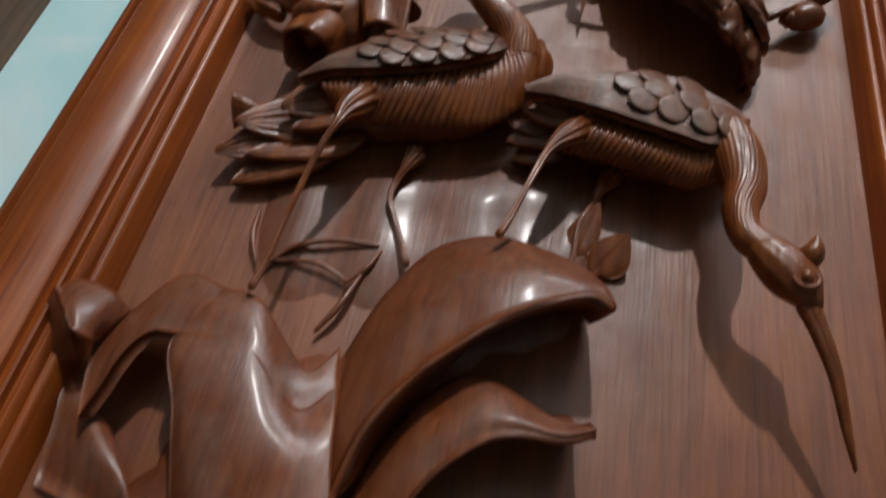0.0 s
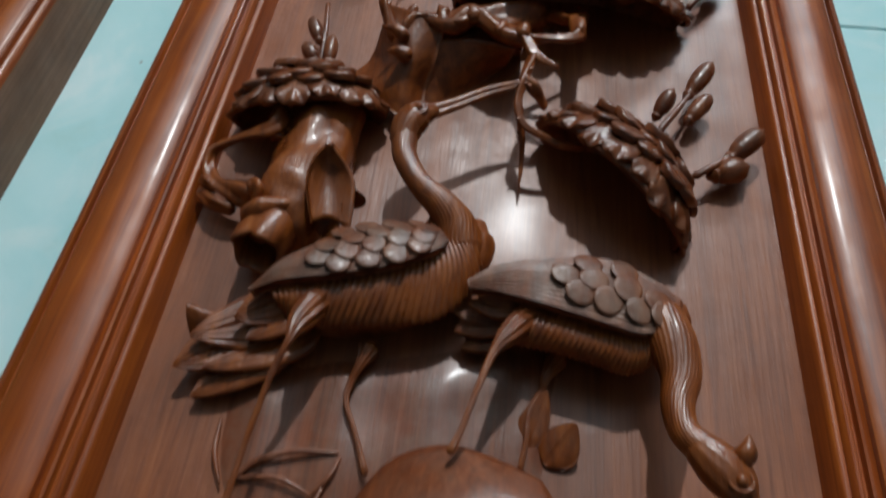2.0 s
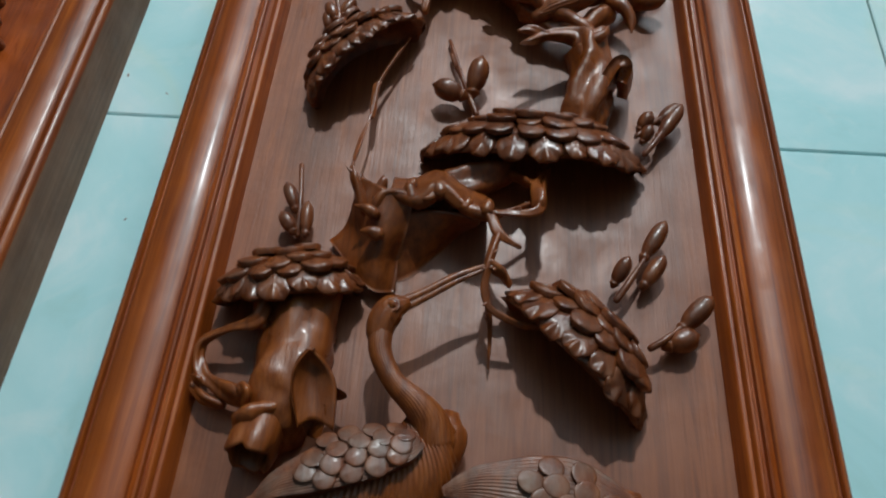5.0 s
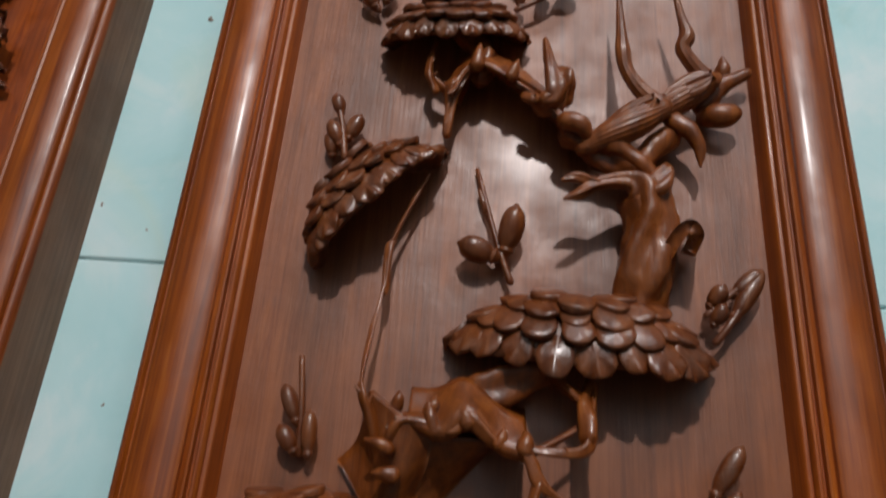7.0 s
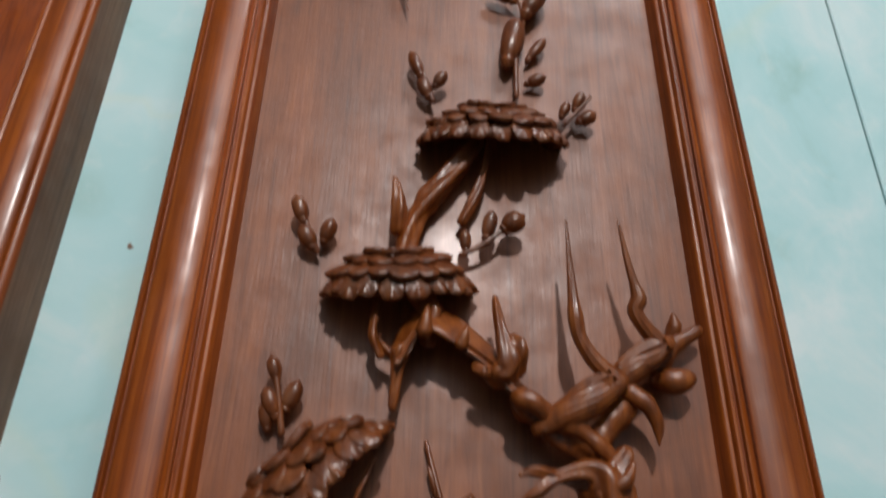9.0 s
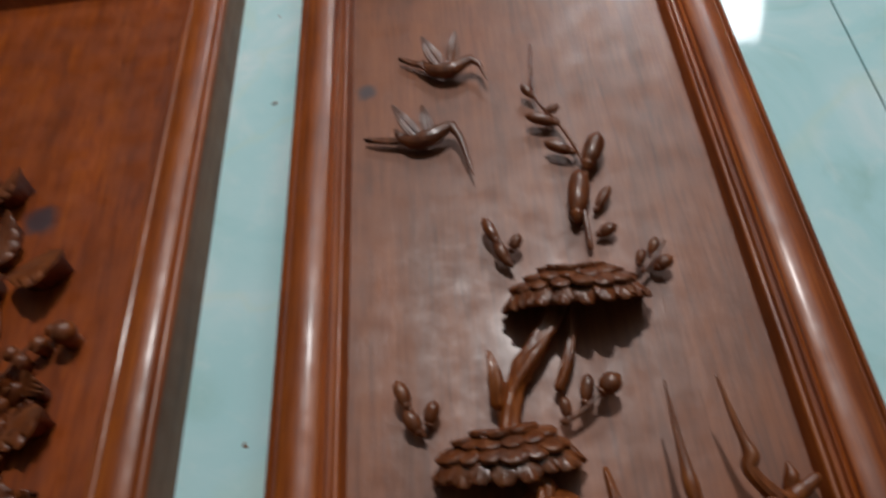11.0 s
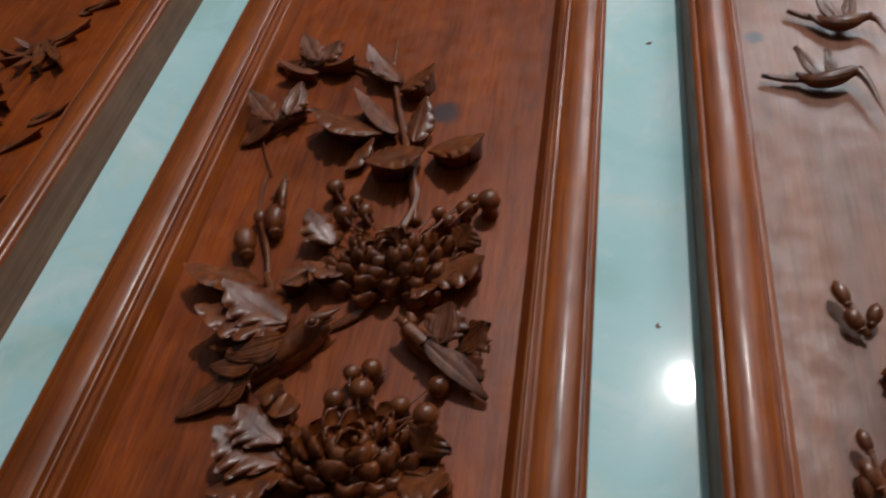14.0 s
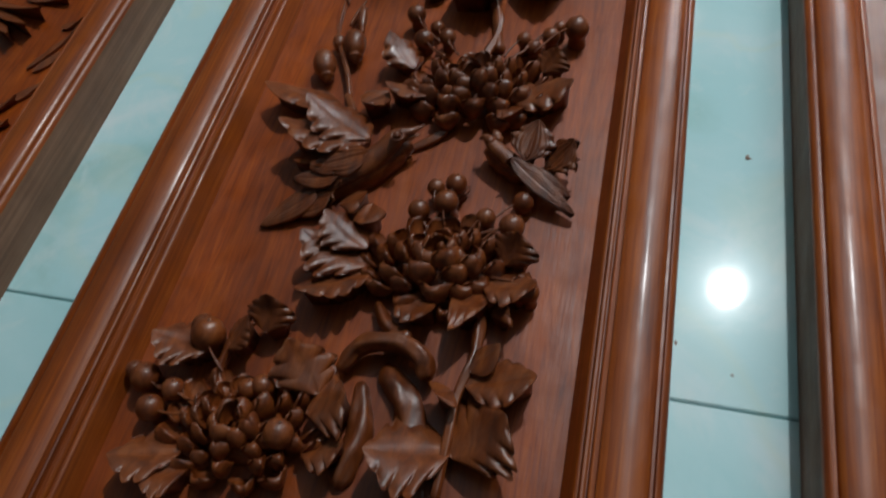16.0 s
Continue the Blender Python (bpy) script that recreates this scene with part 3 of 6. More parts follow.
def cup(shape, base, mouth, r0, r1, wall=0.0024, ragged=0.08, seg=32):
    """A hollow stub: an outside that flares from base to mouth, a rim, and a deep inside."""
    b, m = Vector(base), Vector(mouth)
    x = (m - b).cross(Vector((0, 0, 1))).normalized()
    y = x.cross((m - b).normalized())
    v, f = [], []
    for u, r in ((0, r0), (0.35, r0 * 0.9), (0.7, (r0 + r1) * 0.5), (0.95, r1), (1.0, r1 - wall * 0.4), (0.97, r1 - wall), (0.6, (r0 + r1) * 0.5 - wall * 1.4), (0.15, r0 * 0.5), (0.1, 0.0005)):
        for k in range(seg):
            a = 2 * math.pi * k / seg
            w = 1 + ragged * noise.noise(Vector((math.cos(a) * 2, math.sin(a) * 2, r0 * 900))) * 2 * u
            v.append(b + (m - b) * (u * w) + (x * math.cos(a) + y * math.sin(a)) * r * w)
    for i in range(8):
        for k in range(seg):
            f.append((i * seg + k, i * seg + (k + 1) % seg, (i + 1) * seg + (k + 1) % seg, (i + 1) * seg + k))
    return shape.add(v, f)


def carve(parent, name, mat, limbs, label="", rough=0.25, seg=12, thin=1.0, thorns=0, **kw):
    """Limbs as separate parts of one kind, with a few short thorns on each."""
    rnd = random.Random(len(limbs))
    for i, pts in enumerate(limbs):
        s = Shape()
        pts = [(x, y, z, r * thin) for x, y, z, r in pts]
        tube(s, pts, seg, 7, rough=rough, seed=i * 3.1, **kw)
        fine = spline(pts, 6)
        for _ in range(thorns):
            x, y, z, r = fine[rnd.randrange(2, len(fine) - 2)]
            a = rnd.uniform(0, 2 * math.pi)
            d = Vector((math.cos(a), math.sin(a), 0.5)).normalized()
            h = r * rnd.uniform(1.6, 2.6)
            o = Vector((x, y, z))
            tube(s, [(*(o + d * r * 0.3), r * 0.75), (*(o + d * h * 0.55), r * 0.45), (*(o + d * h + Vector((0, h * 0.25, 0))), r * 0.12)], 8, 3)
        on(parent, name, s, mat, label)

# ---- panel A: rock, two cranes, old pine ----
def pad_between(parent, ends, b, rise, near=0.0, **kw):
    """near: how far its hollow side is set forward, across the line between its ends."""
    (x0, y0, z0), (x1, y1, z1) = ends
    a = math.hypot(x1 - x0, y1 - y0) / 2
    nx, ny = (y1 - y0) / a / 2 * near, (x0 - x1) / a / 2 * near
    return pine_pad(parent, ((x0 + x1) / 2 + nx, (y0 + y1) / 2 + ny, (z0 + z1) / 2), a, b, rise, math.degrees(math.atan2(y1 - y0, x1 - x0)), **kw)


def rock():
    lobes = []

    def lobe():
        lobes.append(Shape())
        return lobes[-1]

    def overhang(rows):
        """Rows over the top to a sharp lower edge, then an undercut straight back to the board."""
        s = sheet(lobe(), rows[:3], 0.004, 6, 6, rough=0.0012)
        sheet(s, [rows[2], rows[3]], 0.002, 6, 6, rough=0.0012)

    overhang([[(-0.0544, 0.1272, 0.03), (-0.044, 0.156, 0.034), (-0.028, 0.176, 0.04), (-0.0072, 0.1832, 0.046), (0.0152, 0.1776, 0.05), (0.032, 0.1704, 0.051)],
              [(-0.0488, 0.0984, 0.04), (-0.0384, 0.1232, 0.05), (-0.0216, 0.1464, 0.057), (-0.0024, 0.1584, 0.061), (0.0192, 0.1616, 0.061), (0.0368, 0.1608, 0.058)],
              [(-0.044, 0.0736, 0.044), (-0.0352, 0.0992, 0.054), (-0.016, 0.124, 0.061), (0.004, 0.14, 0.064), (0.0288, 0.1552, 0.062), (0.0408, 0.1544, 0.057)],
              [(-0.0356, 0.0976, 0.0235), (-0.026, 0.1192, 0.0235), (-0.0044, 0.1512, 0.0235), (0.0164, 0.1664, 0.0235), (0.0316, 0.1712, 0.0235), (0.0376, 0.1616, 0.03)]])
    overhang([[(-0.0408, 0.076, 0.03), (-0.0296, 0.1032, 0.036), (-0.012, 0.124, 0.042), (0.004, 0.1232, 0.046), (0.0248, 0.1144, 0.047), (0.0376, 0.1136, 0.047)],
              [(-0.0312, 0.072, 0.04), (-0.0192, 0.0936, 0.048), (-0.0032, 0.108, 0.053), (0.0096, 0.1096, 0.055), (0.0264, 0.1072, 0.054), (0.0384, 0.112, 0.05)],
              [(-0.0216, 0.0712, 0.044), (-0.012, 0.0872, 0.05), (0.0016, 0.1, 0.054), (0.0136, 0.104, 0.055), (0.028, 0.1056, 0.053), (0.0384, 0.1112, 0.049)],
              [(-0.0156, 0.0944, 0.0235), (-0.0068, 0.1072, 0.0235), (0.0076, 0.1176, 0.0235), (0.0204, 0.1216, 0.0235), (0.0308, 0.1248, 0.0235), (0.0344, 0.1192, 0.03)]])
    sheet(lobe(), [[(-0.1472, 0.1176, 0.03), (-0.1344, 0.1312, 0.035), (-0.1184, 0.1456, 0.04), (-0.0976, 0.1408, 0.045), (-0.0848, 0.1376, 0.046), (-0.072, 0.1248, 0.042), (-0.0616, 0.1168, 0.04), (-0.0544, 0.1312, 0.034)],
              [(-0.14, 0.1008, 0.036), (-0.1296, 0.1176, 0.042), (-0.1168, 0.1296, 0.046), (-0.1008, 0.1304, 0.049), (-0.0832, 0.1272, 0.05), (-0.0696, 0.1144, 0.046), (-0.06, 0.1096, 0.043), (-0.052, 0.1208, 0.037)],
              [(-0.1336, 0.0856, 0.04), (-0.1264, 0.1048, 0.046), (-0.1192, 0.1176, 0.048), (-0.1072, 0.1184, 0.05), (-0.0832, 0.1176, 0.052), (-0.068, 0.1048, 0.05), (-0.0584, 0.1, 0.046), (-0.0496, 0.1128, 0.04)]], 0.0045, 6, 5, rough=0.0014)
    sheet(lobe(), [[(-0.1110, 0.1330, 0.0445), (-0.0976, 0.1408, 0.0455), (-0.0848, 0.1376, 0.0465), (-0.072, 0.1248, 0.0425), (-0.0616, 0.1168, 0.0405), (-0.0544, 0.1312, 0.0345)],
              [(-0.1100, 0.1230, 0.0475), (-0.1008, 0.1304, 0.0495), (-0.0832, 0.1272, 0.0505), (-0.0696, 0.1144, 0.0465), (-0.06, 0.1096, 0.0435), (-0.052, 0.1208, 0.0375)],
              [(-0.1096, 0.112, 0.0485), (-0.1056, 0.1184, 0.05), (-0.0832, 0.1176, 0.052), (-0.068, 0.1048, 0.05), (-0.0584, 0.1, 0.046), (-0.0496, 0.1128, 0.04)],
              [(-0.1016, 0.096, 0.05), (-0.0952, 0.0984, 0.053), (-0.0744, 0.0936, 0.055), (-0.0592, 0.0856, 0.054), (-0.0512, 0.0872, 0.051), (-0.0456, 0.0936, 0.048)],
              [(-0.0928, 0.0688, 0.046), (-0.084, 0.0688, 0.052), (-0.0664, 0.0704, 0.054), (-0.0544, 0.0696, 0.053), (-0.0456, 0.0704, 0.052), (-0.0408, 0.0744, 0.051)],
              [(-0.0872, 0.0472, 0.04), (-0.0768, 0.048, 0.048), (-0.06, 0.0504, 0.052), (-0.0488, 0.0528, 0.052), (-0.0416, 0.0544, 0.052), (-0.036, 0.0568, 0.051)]], 0.005, 6, 5, rough=0.0014)
    sheet(lobe(), [[(-0.1632, 0.1304, 0.042), (-0.1544, 0.136, 0.042), (-0.1424, 0.1344, 0.04), (-0.1352, 0.1296, 0.034)], [(-0.1536, 0.1216, 0.048), (-0.148, 0.1232, 0.048), (-0.1408, 0.1224, 0.044), (-0.1384, 0.1216, 0.036)], [(-0.1464, 0.1136, 0.049), (-0.1424, 0.112, 0.049), (-0.14, 0.1128, 0.044), (-0.1416, 0.1144, 0.036)]], 0.003, 6, 5, rough=0.001)
    sheet(lobe(), [[(-0.1608, 0.1288, 0.046), (-0.1616, 0.1232, 0.044), (-0.1616, 0.1192, 0.036)], [(-0.152, 0.12, 0.049), (-0.1544, 0.1136, 0.043), (-0.1584, 0.104, 0.032)], [(-0.1472, 0.1144, 0.047), (-0.1464, 0.1112, 0.044), (-0.1456, 0.1072, 0.034)]], 0.003, 6, 5, rough=0.001)
    sheet(lobe(), [[(-0.1544, 0.104, 0.026), (-0.1416, 0.0984, 0.03), (-0.1256, 0.0864, 0.03)], [(-0.1496, 0.0912, 0.028), (-0.128, 0.08, 0.036), (-0.1104, 0.068, 0.036)], [(-0.1456, 0.064, 0.026), (-0.1248, 0.0592, 0.03), (-0.104, 0.0528, 0.03)]], 0.004, 5, 4)
    tube(lobe(), [(-0.088, 0.0504, 0.022, 0.03), (-0.08, 0.0864, 0.02, 0.028), (-0.0648, 0.112, 0.018, 0.02), (-0.0376, 0.1264, 0.018, 0.014), (-0.0072, 0.152, 0.018, 0.014), (0.0232, 0.1624, 0.018, 0.012)], 14, 5, rough=0.3, flat=0.7)
    for s in lobes:
        on(PANEL_A, "rock_lobe", s, ROCK, "smooth overhanging lobe of carved rock")
    # low relief sedge and rock ripples behind the legs
    for pts in ([(-0.0952, 0.1632, 0.026, 0.0018), (-0.0864, 0.1728, 0.027, 0.0022), (-0.0712, 0.1792, 0.027, 0.0022), (-0.0528, 0.1808, 0.026, 0.0014)], [(-0.0936, 0.1656, 0.026, 0.0014), (-0.0752, 0.1672, 0.027, 0.002), (-0.0616, 0.1624, 0.026, 0.0012)],
                [(-0.0616, 0.1608, 0.026, 0.0012), (-0.0544, 0.1696, 0.027, 0.002), (-0.0512, 0.1784, 0.026, 0.0012)], [(-0.0672, 0.1384, 0.026, 0.0015), (-0.0608, 0.1496, 0.028, 0.0025), (-0.056, 0.1664, 0.026, 0.0015)],
                [(-0.0992, 0.1632, 0.026, 0.0012), (-0.1048, 0.176, 0.026, 0.0022), (-0.1064, 0.1904, 0.025, 0.001)]):
        on(PANEL_A, "ripple", tube(Shape(), [(x, y, z + 0.0015, r * 0.6) for x, y, z, r in pts], 8, 5, flat=0.9), ROCK)
    for ends, w in (([(0.0352, 0.1856, 0.026), (0.0472, 0.2024, 0.034)], 0.016), ([(0.0256, 0.192, 0.026), (0.0344, 0.2168, 0.032)], 0.012)):
        leaf(PANEL_A, ends[0], ends[1], w, 0.1, 0.3, 0, mat=BARK, name="sedge_leaf")


rock()
# low glossy slope of rock behind the legs
SLOPE = [[(-0.1192, 0.2256, 0.0225), (-0.0984, 0.2288, 0.0225), (-0.0808, 0.2304, 0.0225), (-0.0544, 0.2312, 0.0225), (-0.036, 0.2392, 0.0225), (-0.0152, 0.2424, 0.0225), (0.0048, 0.2472, 0.0225), (0.0288, 0.2448, 0.0225), (0.0504, 0.2496, 0.0225)],
    [(-0.1128, 0.2088, 0.0225), (-0.0936, 0.2048, 0.0271), (-0.0736, 0.212, 0.0291), (-0.0552, 0.2128, 0.0282), (-0.0384, 0.2192, 0.0266), (-0.0136, 0.2184, 0.0295), (0.0088, 0.224, 0.027), (0.0296, 0.2264, 0.0293), (0.044, 0.2328, 0.0225)],
    [(-0.1128, 0.1888, 0.0225), (-0.0912, 0.1904, 0.0271), (-0.0736, 0.192, 0.0261), (-0.056, 0.1936, 0.0279), (-0.0392, 0.1952, 0.0297), (-0.016, 0.2016, 0.0267), (0.0056, 0.2048, 0.0273), (0.028, 0.2096, 0.028), (0.0392, 0.2144, 0.0225)],
    [(-0.104, 0.1656, 0.0225), (-0.0888, 0.168, 0.0268), (-0.072, 0.168, 0.0276), (-0.0488, 0.1704, 0.0293), (-0.0368, 0.1752, 0.0295), (-0.0128, 0.1784, 0.0296), (0.0064, 0.1792, 0.0295), (0.024, 0.1856, 0.027), (0.04, 0.1912, 0.0225)],
    [(-0.0936, 0.1344, 0.0222), (-0.0832, 0.1376, 0.0222), (-0.0648, 0.14, 0.0222), (-0.044, 0.1424, 0.0222), (-0.0328, 0.1464, 0.0222), (-0.0096, 0.1496, 0.0222), (0.0088, 0.1528, 0.0222), (0.0256, 0.1536, 0.0222), (0.0448, 0.1576, 0.0222)]]
on(PANEL_A, "rock_slope", sheet(Shape(), [[(x, y, z if z < 0.0226 else (0.0266 if k % 2 else 0.0248)) for k, (x, y, z) in enumerate(row)] for row in SLOPE], 0.004, 3, 4, rough=0.0006), ROCK, "shallow faceted slope of carved rock")


def crane(parent, body, wing_rows, feathers, neck, head, beak, legs, tail, skirt, extras=(), plates=()):
    """A carved crane in relief: a feathered flank under a shingled wing, long neck, bill and thin legs."""
    core = Shape()
    tube(core, [(x, y + 0.006, z - 0.006, r * 0.78) for x, y, z, r in body], 24, 5, flat=0.8)
    under = [(x, y + 0.016, 0.0235) for x, y, z in skirt[-1]]
    inner = [(x, y + 0.004, z - 0.006) for x, y, z in skirt[-1]]
    sheet(core, [*skirt, inner, under], 0.002, 26, 5, groove=0.0011, grooves=int(len(skirt[0]) * 4.6))
    bird = on(parent, "crane_carving", core, BARK, "wading bird carved in high relief, dark varnished wood")

    def piece(name, shape, mat=BARK, label=""):
        ob = part(name, shape, mat, bird, label)
        ob.matrix_parent_inverse = Matrix()
        return ob

    wing = Shape()
    sheet(wing, wing_rows, 0.0045, 10, 30, rough=0.0006, groove=0.0007, lines=14)
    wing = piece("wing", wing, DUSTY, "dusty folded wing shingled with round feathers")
    fine = [spline(r, 8) for r in wing_rows]
    for k, (u, v, size) in enumerate(feathers):
        i = min(int(u * (len(fine[0]) - 1)), len(fine[0]) - 2)
        col = spline([f[i] for f in fine], 6)
        nxt = spline([f[i + 1] for f in fine], 6)
        j = min(int(v * (len(col) - 1)), len(col) - 2)
        o, du, dv = Vector(col[j]), Vector(nxt[j] - col[j]), Vector(col[j + 1] - col[j])
        n = du.cross(dv)
        n = (n if n.z > 0 else -n).normalized()
        m = frame_at(o + n * 0.0012 + du.normalized() * size * 0.5, -du, n) @ pose(0, 0, 0, 9, 0, (k * 37 % 17) - 8) @ Matrix.Diagonal((size, size, size * 0.62, 1))
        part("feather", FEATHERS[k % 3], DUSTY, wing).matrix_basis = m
    for n, pts in enumerate(tail):
        a, b = Vector(pts[0][:3]), Vector(pts[-1][:3])
        wide = 2.3 * max(q[3] for q in pts)
        for k in (-1, 1):
            side = Vector((b.y - a.y, a.x - b.x, 0)).normalized() * k * wide * 0.2
            tip = b + side + (b - a) * (0.04 * n - 0.13 * abs(k))
            g = leaf_shape((tip - a).length, wide * 1.0, 0.05 * (k + 1), 0.5, 0, seed=n * 5 + k)
            m = frame_at(a + side * 0.4 + Vector((0, 0, 0.0016 * k)), tip - a, (0, 0, 1)) @ pose(0, 0, 0, 0, -14 * k, 0)
            piece("tail_feather", sheet(Shape(), [[tuple(m @ Vector(q)) for q in row[::6]] for row in g[::2]], 0.0035, 4, 6, groove=0.0006, lines=6))
    piece("neck", tube(Shape(), [(x, y, z, r * 0.9) for x, y, z, r in neck], 210, 8, ribs=30, rib=0.013, twist=0.03))
    s = Shape()
    tube(s, head, 48, 5, flat=0.9, ribs=12, rib=0.02)
    hx, hy, hz, hr = head[len(head) // 2]
    ball(s, (hx, hy - hr * 0.1, hz + hr * 0.78), hr * 0.30, seg=12, rings=8)
    ring = [(hx + hr * 0.52 * math.cos(a), hy - hr * 0.1 + hr * 0.46 * math.sin(a), hz + hr * 0.74, hr * 0.11) for a in [2 * math.pi * i / 10 for i in range(11)]]
    tube(s, ring, 8, 3)
    for pts in extras:
        tube(s, pts, 10, 4)
    piece("head", s)
    s = tube(Shape(), [(x, y + r * 0.45, z, r * 0.62) for x, y, z, r in beak], 14, 5, flat=0.9)
    tube(s, [(x, y - r * 0.45, z - 0.001, r * 0.55) for x, y, z, r in beak], 14, 5, flat=0.9)
    piece("bill", s)
    for pts in legs:
        piece("leg", tube(Shape(), [(x, y, z, r * (0.62 if r > 0.006 else 0.44)) for x, y, z, r in pts], 72, 6, rough=0.1, ribs=9, rib=0.09, twist=0.02))
    for rows in plates:
        piece("tail_plate", sheet(Shape(), rows, 0.005, 3, 3))
    return bird


FEATHERS = [scale_shape(r, w, i + 9, 0.020, 0.06, 0.10).mesh("feather") for i, (r, w) in enumerate(((5, 1.0), (4, 1.12), (6, 0.95)))]
WING = [(u, v, 0.0108) for v, us in ((0.12, (0.50, 0.63, 0.76, 0.88)), (0.36, (0.40, 0.53, 0.66, 0.79, 0.91)), (0.60, (0.34, 0.46, 0.59, 0.72, 0.85)), (0.84, (0.40, 0.53, 0.66, 0.79))) for u in us]
WING_LOW = [(u, v, 0.0125) for v, us in ((0.30, (0.55, 0.70)), (0.52, (0.44, 0.58, 0.72, 0.86)), (0.78, (0.50, 0.64, 0.78, 0.90))) for u in us]
crane(PANEL_A,
      [(-0.104, 0.2384, 0.034, 0.006), (-0.08, 0.24, 0.036, 0.014), (-0.06, 0.2448, 0.037, 0.021), (-0.0376, 0.2544, 0.039, 0.025), (-0.0184, 0.268, 0.041, 0.024), (-0.0064, 0.2808, 0.044, 0.018), (-0.004, 0.2888, 0.045, 0.009)],
      [[(-0.1010, 0.2410, 0.053), (-0.0920, 0.2570, 0.053), (-0.0800, 0.2670, 0.053), (-0.0660, 0.2760, 0.053), (-0.0520, 0.2810, 0.053), (-0.0350, 0.2840, 0.053), (-0.0210, 0.2820, 0.053)],
       [(-0.1005, 0.2400, 0.0555), (-0.0895, 0.2515, 0.0575), (-0.0740, 0.2590, 0.0585), (-0.0580, 0.2660, 0.0590), (-0.0430, 0.2715, 0.0590), (-0.0280, 0.2755, 0.0585), (-0.0180, 0.2790, 0.0570)],
       [(-0.0990, 0.2390, 0.057), (-0.0860, 0.2450, 0.059), (-0.0670, 0.2490, 0.060), (-0.0490, 0.2540, 0.060), (-0.0330, 0.2600, 0.060), (-0.0210, 0.2670, 0.060), (-0.0150, 0.2750, 0.057)]],
      WING,
      [(-0.0100, 0.2800, 0.044, 0.012), (-0.0136, 0.2900, 0.048, 0.0110), (-0.0208, 0.2976, 0.053, 0.0088), (-0.0336, 0.308, 0.057, 0.0065), (-0.0424, 0.3232, 0.058, 0.0068), (-0.044, 0.3368, 0.058, 0.0075)],
      [(-0.0448, 0.3336, 0.058, 0.007), (-0.0432, 0.3424, 0.059, 0.0085), (-0.0384, 0.3496, 0.06, 0.008), (-0.0328, 0.3528, 0.06, 0.005)],
      [(-0.0352, 0.3512, 0.06, 0.0048), (-0.0216, 0.3592, 0.06, 0.0038), (-0.0048, 0.3704, 0.06, 0.0034), (0.0136, 0.38, 0.06, 0.0016)],
      [[(-0.0624, 0.2552, 0.038, 0.018), (-0.0696, 0.2424, 0.047, 0.013), (-0.0744, 0.2272, 0.055, 0.0085), (-0.076, 0.216, 0.059, 0.0042), (-0.08, 0.2032, 0.057, 0.003), (-0.0848, 0.1768, 0.052, 0.0026), (-0.0872, 0.1528, 0.05, 0.0028), (-0.0888, 0.1408, 0.05, 0.0034)],
       [(-0.0472, 0.2288, 0.03, 0.008), (-0.0496, 0.22, 0.031, 0.005), (-0.052, 0.2136, 0.03, 0.0036), (-0.0528, 0.2032, 0.03, 0.0028), (-0.0464, 0.1896, 0.03, 0.0024), (-0.0392, 0.1728, 0.03, 0.003)]],
      [[(-0.0712, 0.2456, 0.032, 0.008), (-0.1, 0.2344, 0.034, 0.012), (-0.1184, 0.2176, 0.036, 0.01), (-0.1296, 0.2104, 0.04, 0.004)],
       [(-0.08, 0.2456, 0.044, 0.006), (-0.0928, 0.2368, 0.046, 0.008), (-0.1056, 0.224, 0.044, 0.006)],
       [(-0.0824, 0.2420, 0.034, 0.010), (-0.1030, 0.2220, 0.032, 0.012), (-0.1290, 0.2010, 0.032, 0.010)]],
      [[(-0.0950, 0.2470, 0.050), (-0.0780, 0.2550, 0.050), (-0.0610, 0.2630, 0.050), (-0.0450, 0.2730, 0.050), (-0.0320, 0.2840, 0.050), (-0.0250, 0.2940, 0.050), (-0.0220, 0.3020, 0.050), (-0.0200, 0.3070, 0.048)],
       [(-0.0900, 0.2390, 0.053), (-0.0780, 0.2410, 0.053), (-0.0630, 0.2430, 0.053), (-0.0460, 0.2480, 0.053), (-0.0300, 0.2550, 0.053), (-0.0160, 0.2640, 0.053), (-0.0070, 0.2730, 0.053), (-0.0060, 0.2940, 0.051)],
       [(-0.0870, 0.2390, 0.045), (-0.0800, 0.2320, 0.045), (-0.0670, 0.2320, 0.045), (-0.0510, 0.2340, 0.045), (-0.0330, 0.2370, 0.045), (-0.0160, 0.2430, 0.045), (-0.0030, 0.2590, 0.045), (0.0010, 0.2870, 0.043)]],
      [], [[[(-0.132, 0.2368, 0.043), (-0.124, 0.2352, 0.042), (-0.1152, 0.2368, 0.036)], [(-0.1312, 0.2312, 0.038), (-0.1232, 0.2296, 0.038), (-0.1144, 0.2304, 0.034)], [(-0.1296, 0.2248, 0.028), (-0.1232, 0.2256, 0.028), (-0.1152, 0.2248, 0.027)]]])
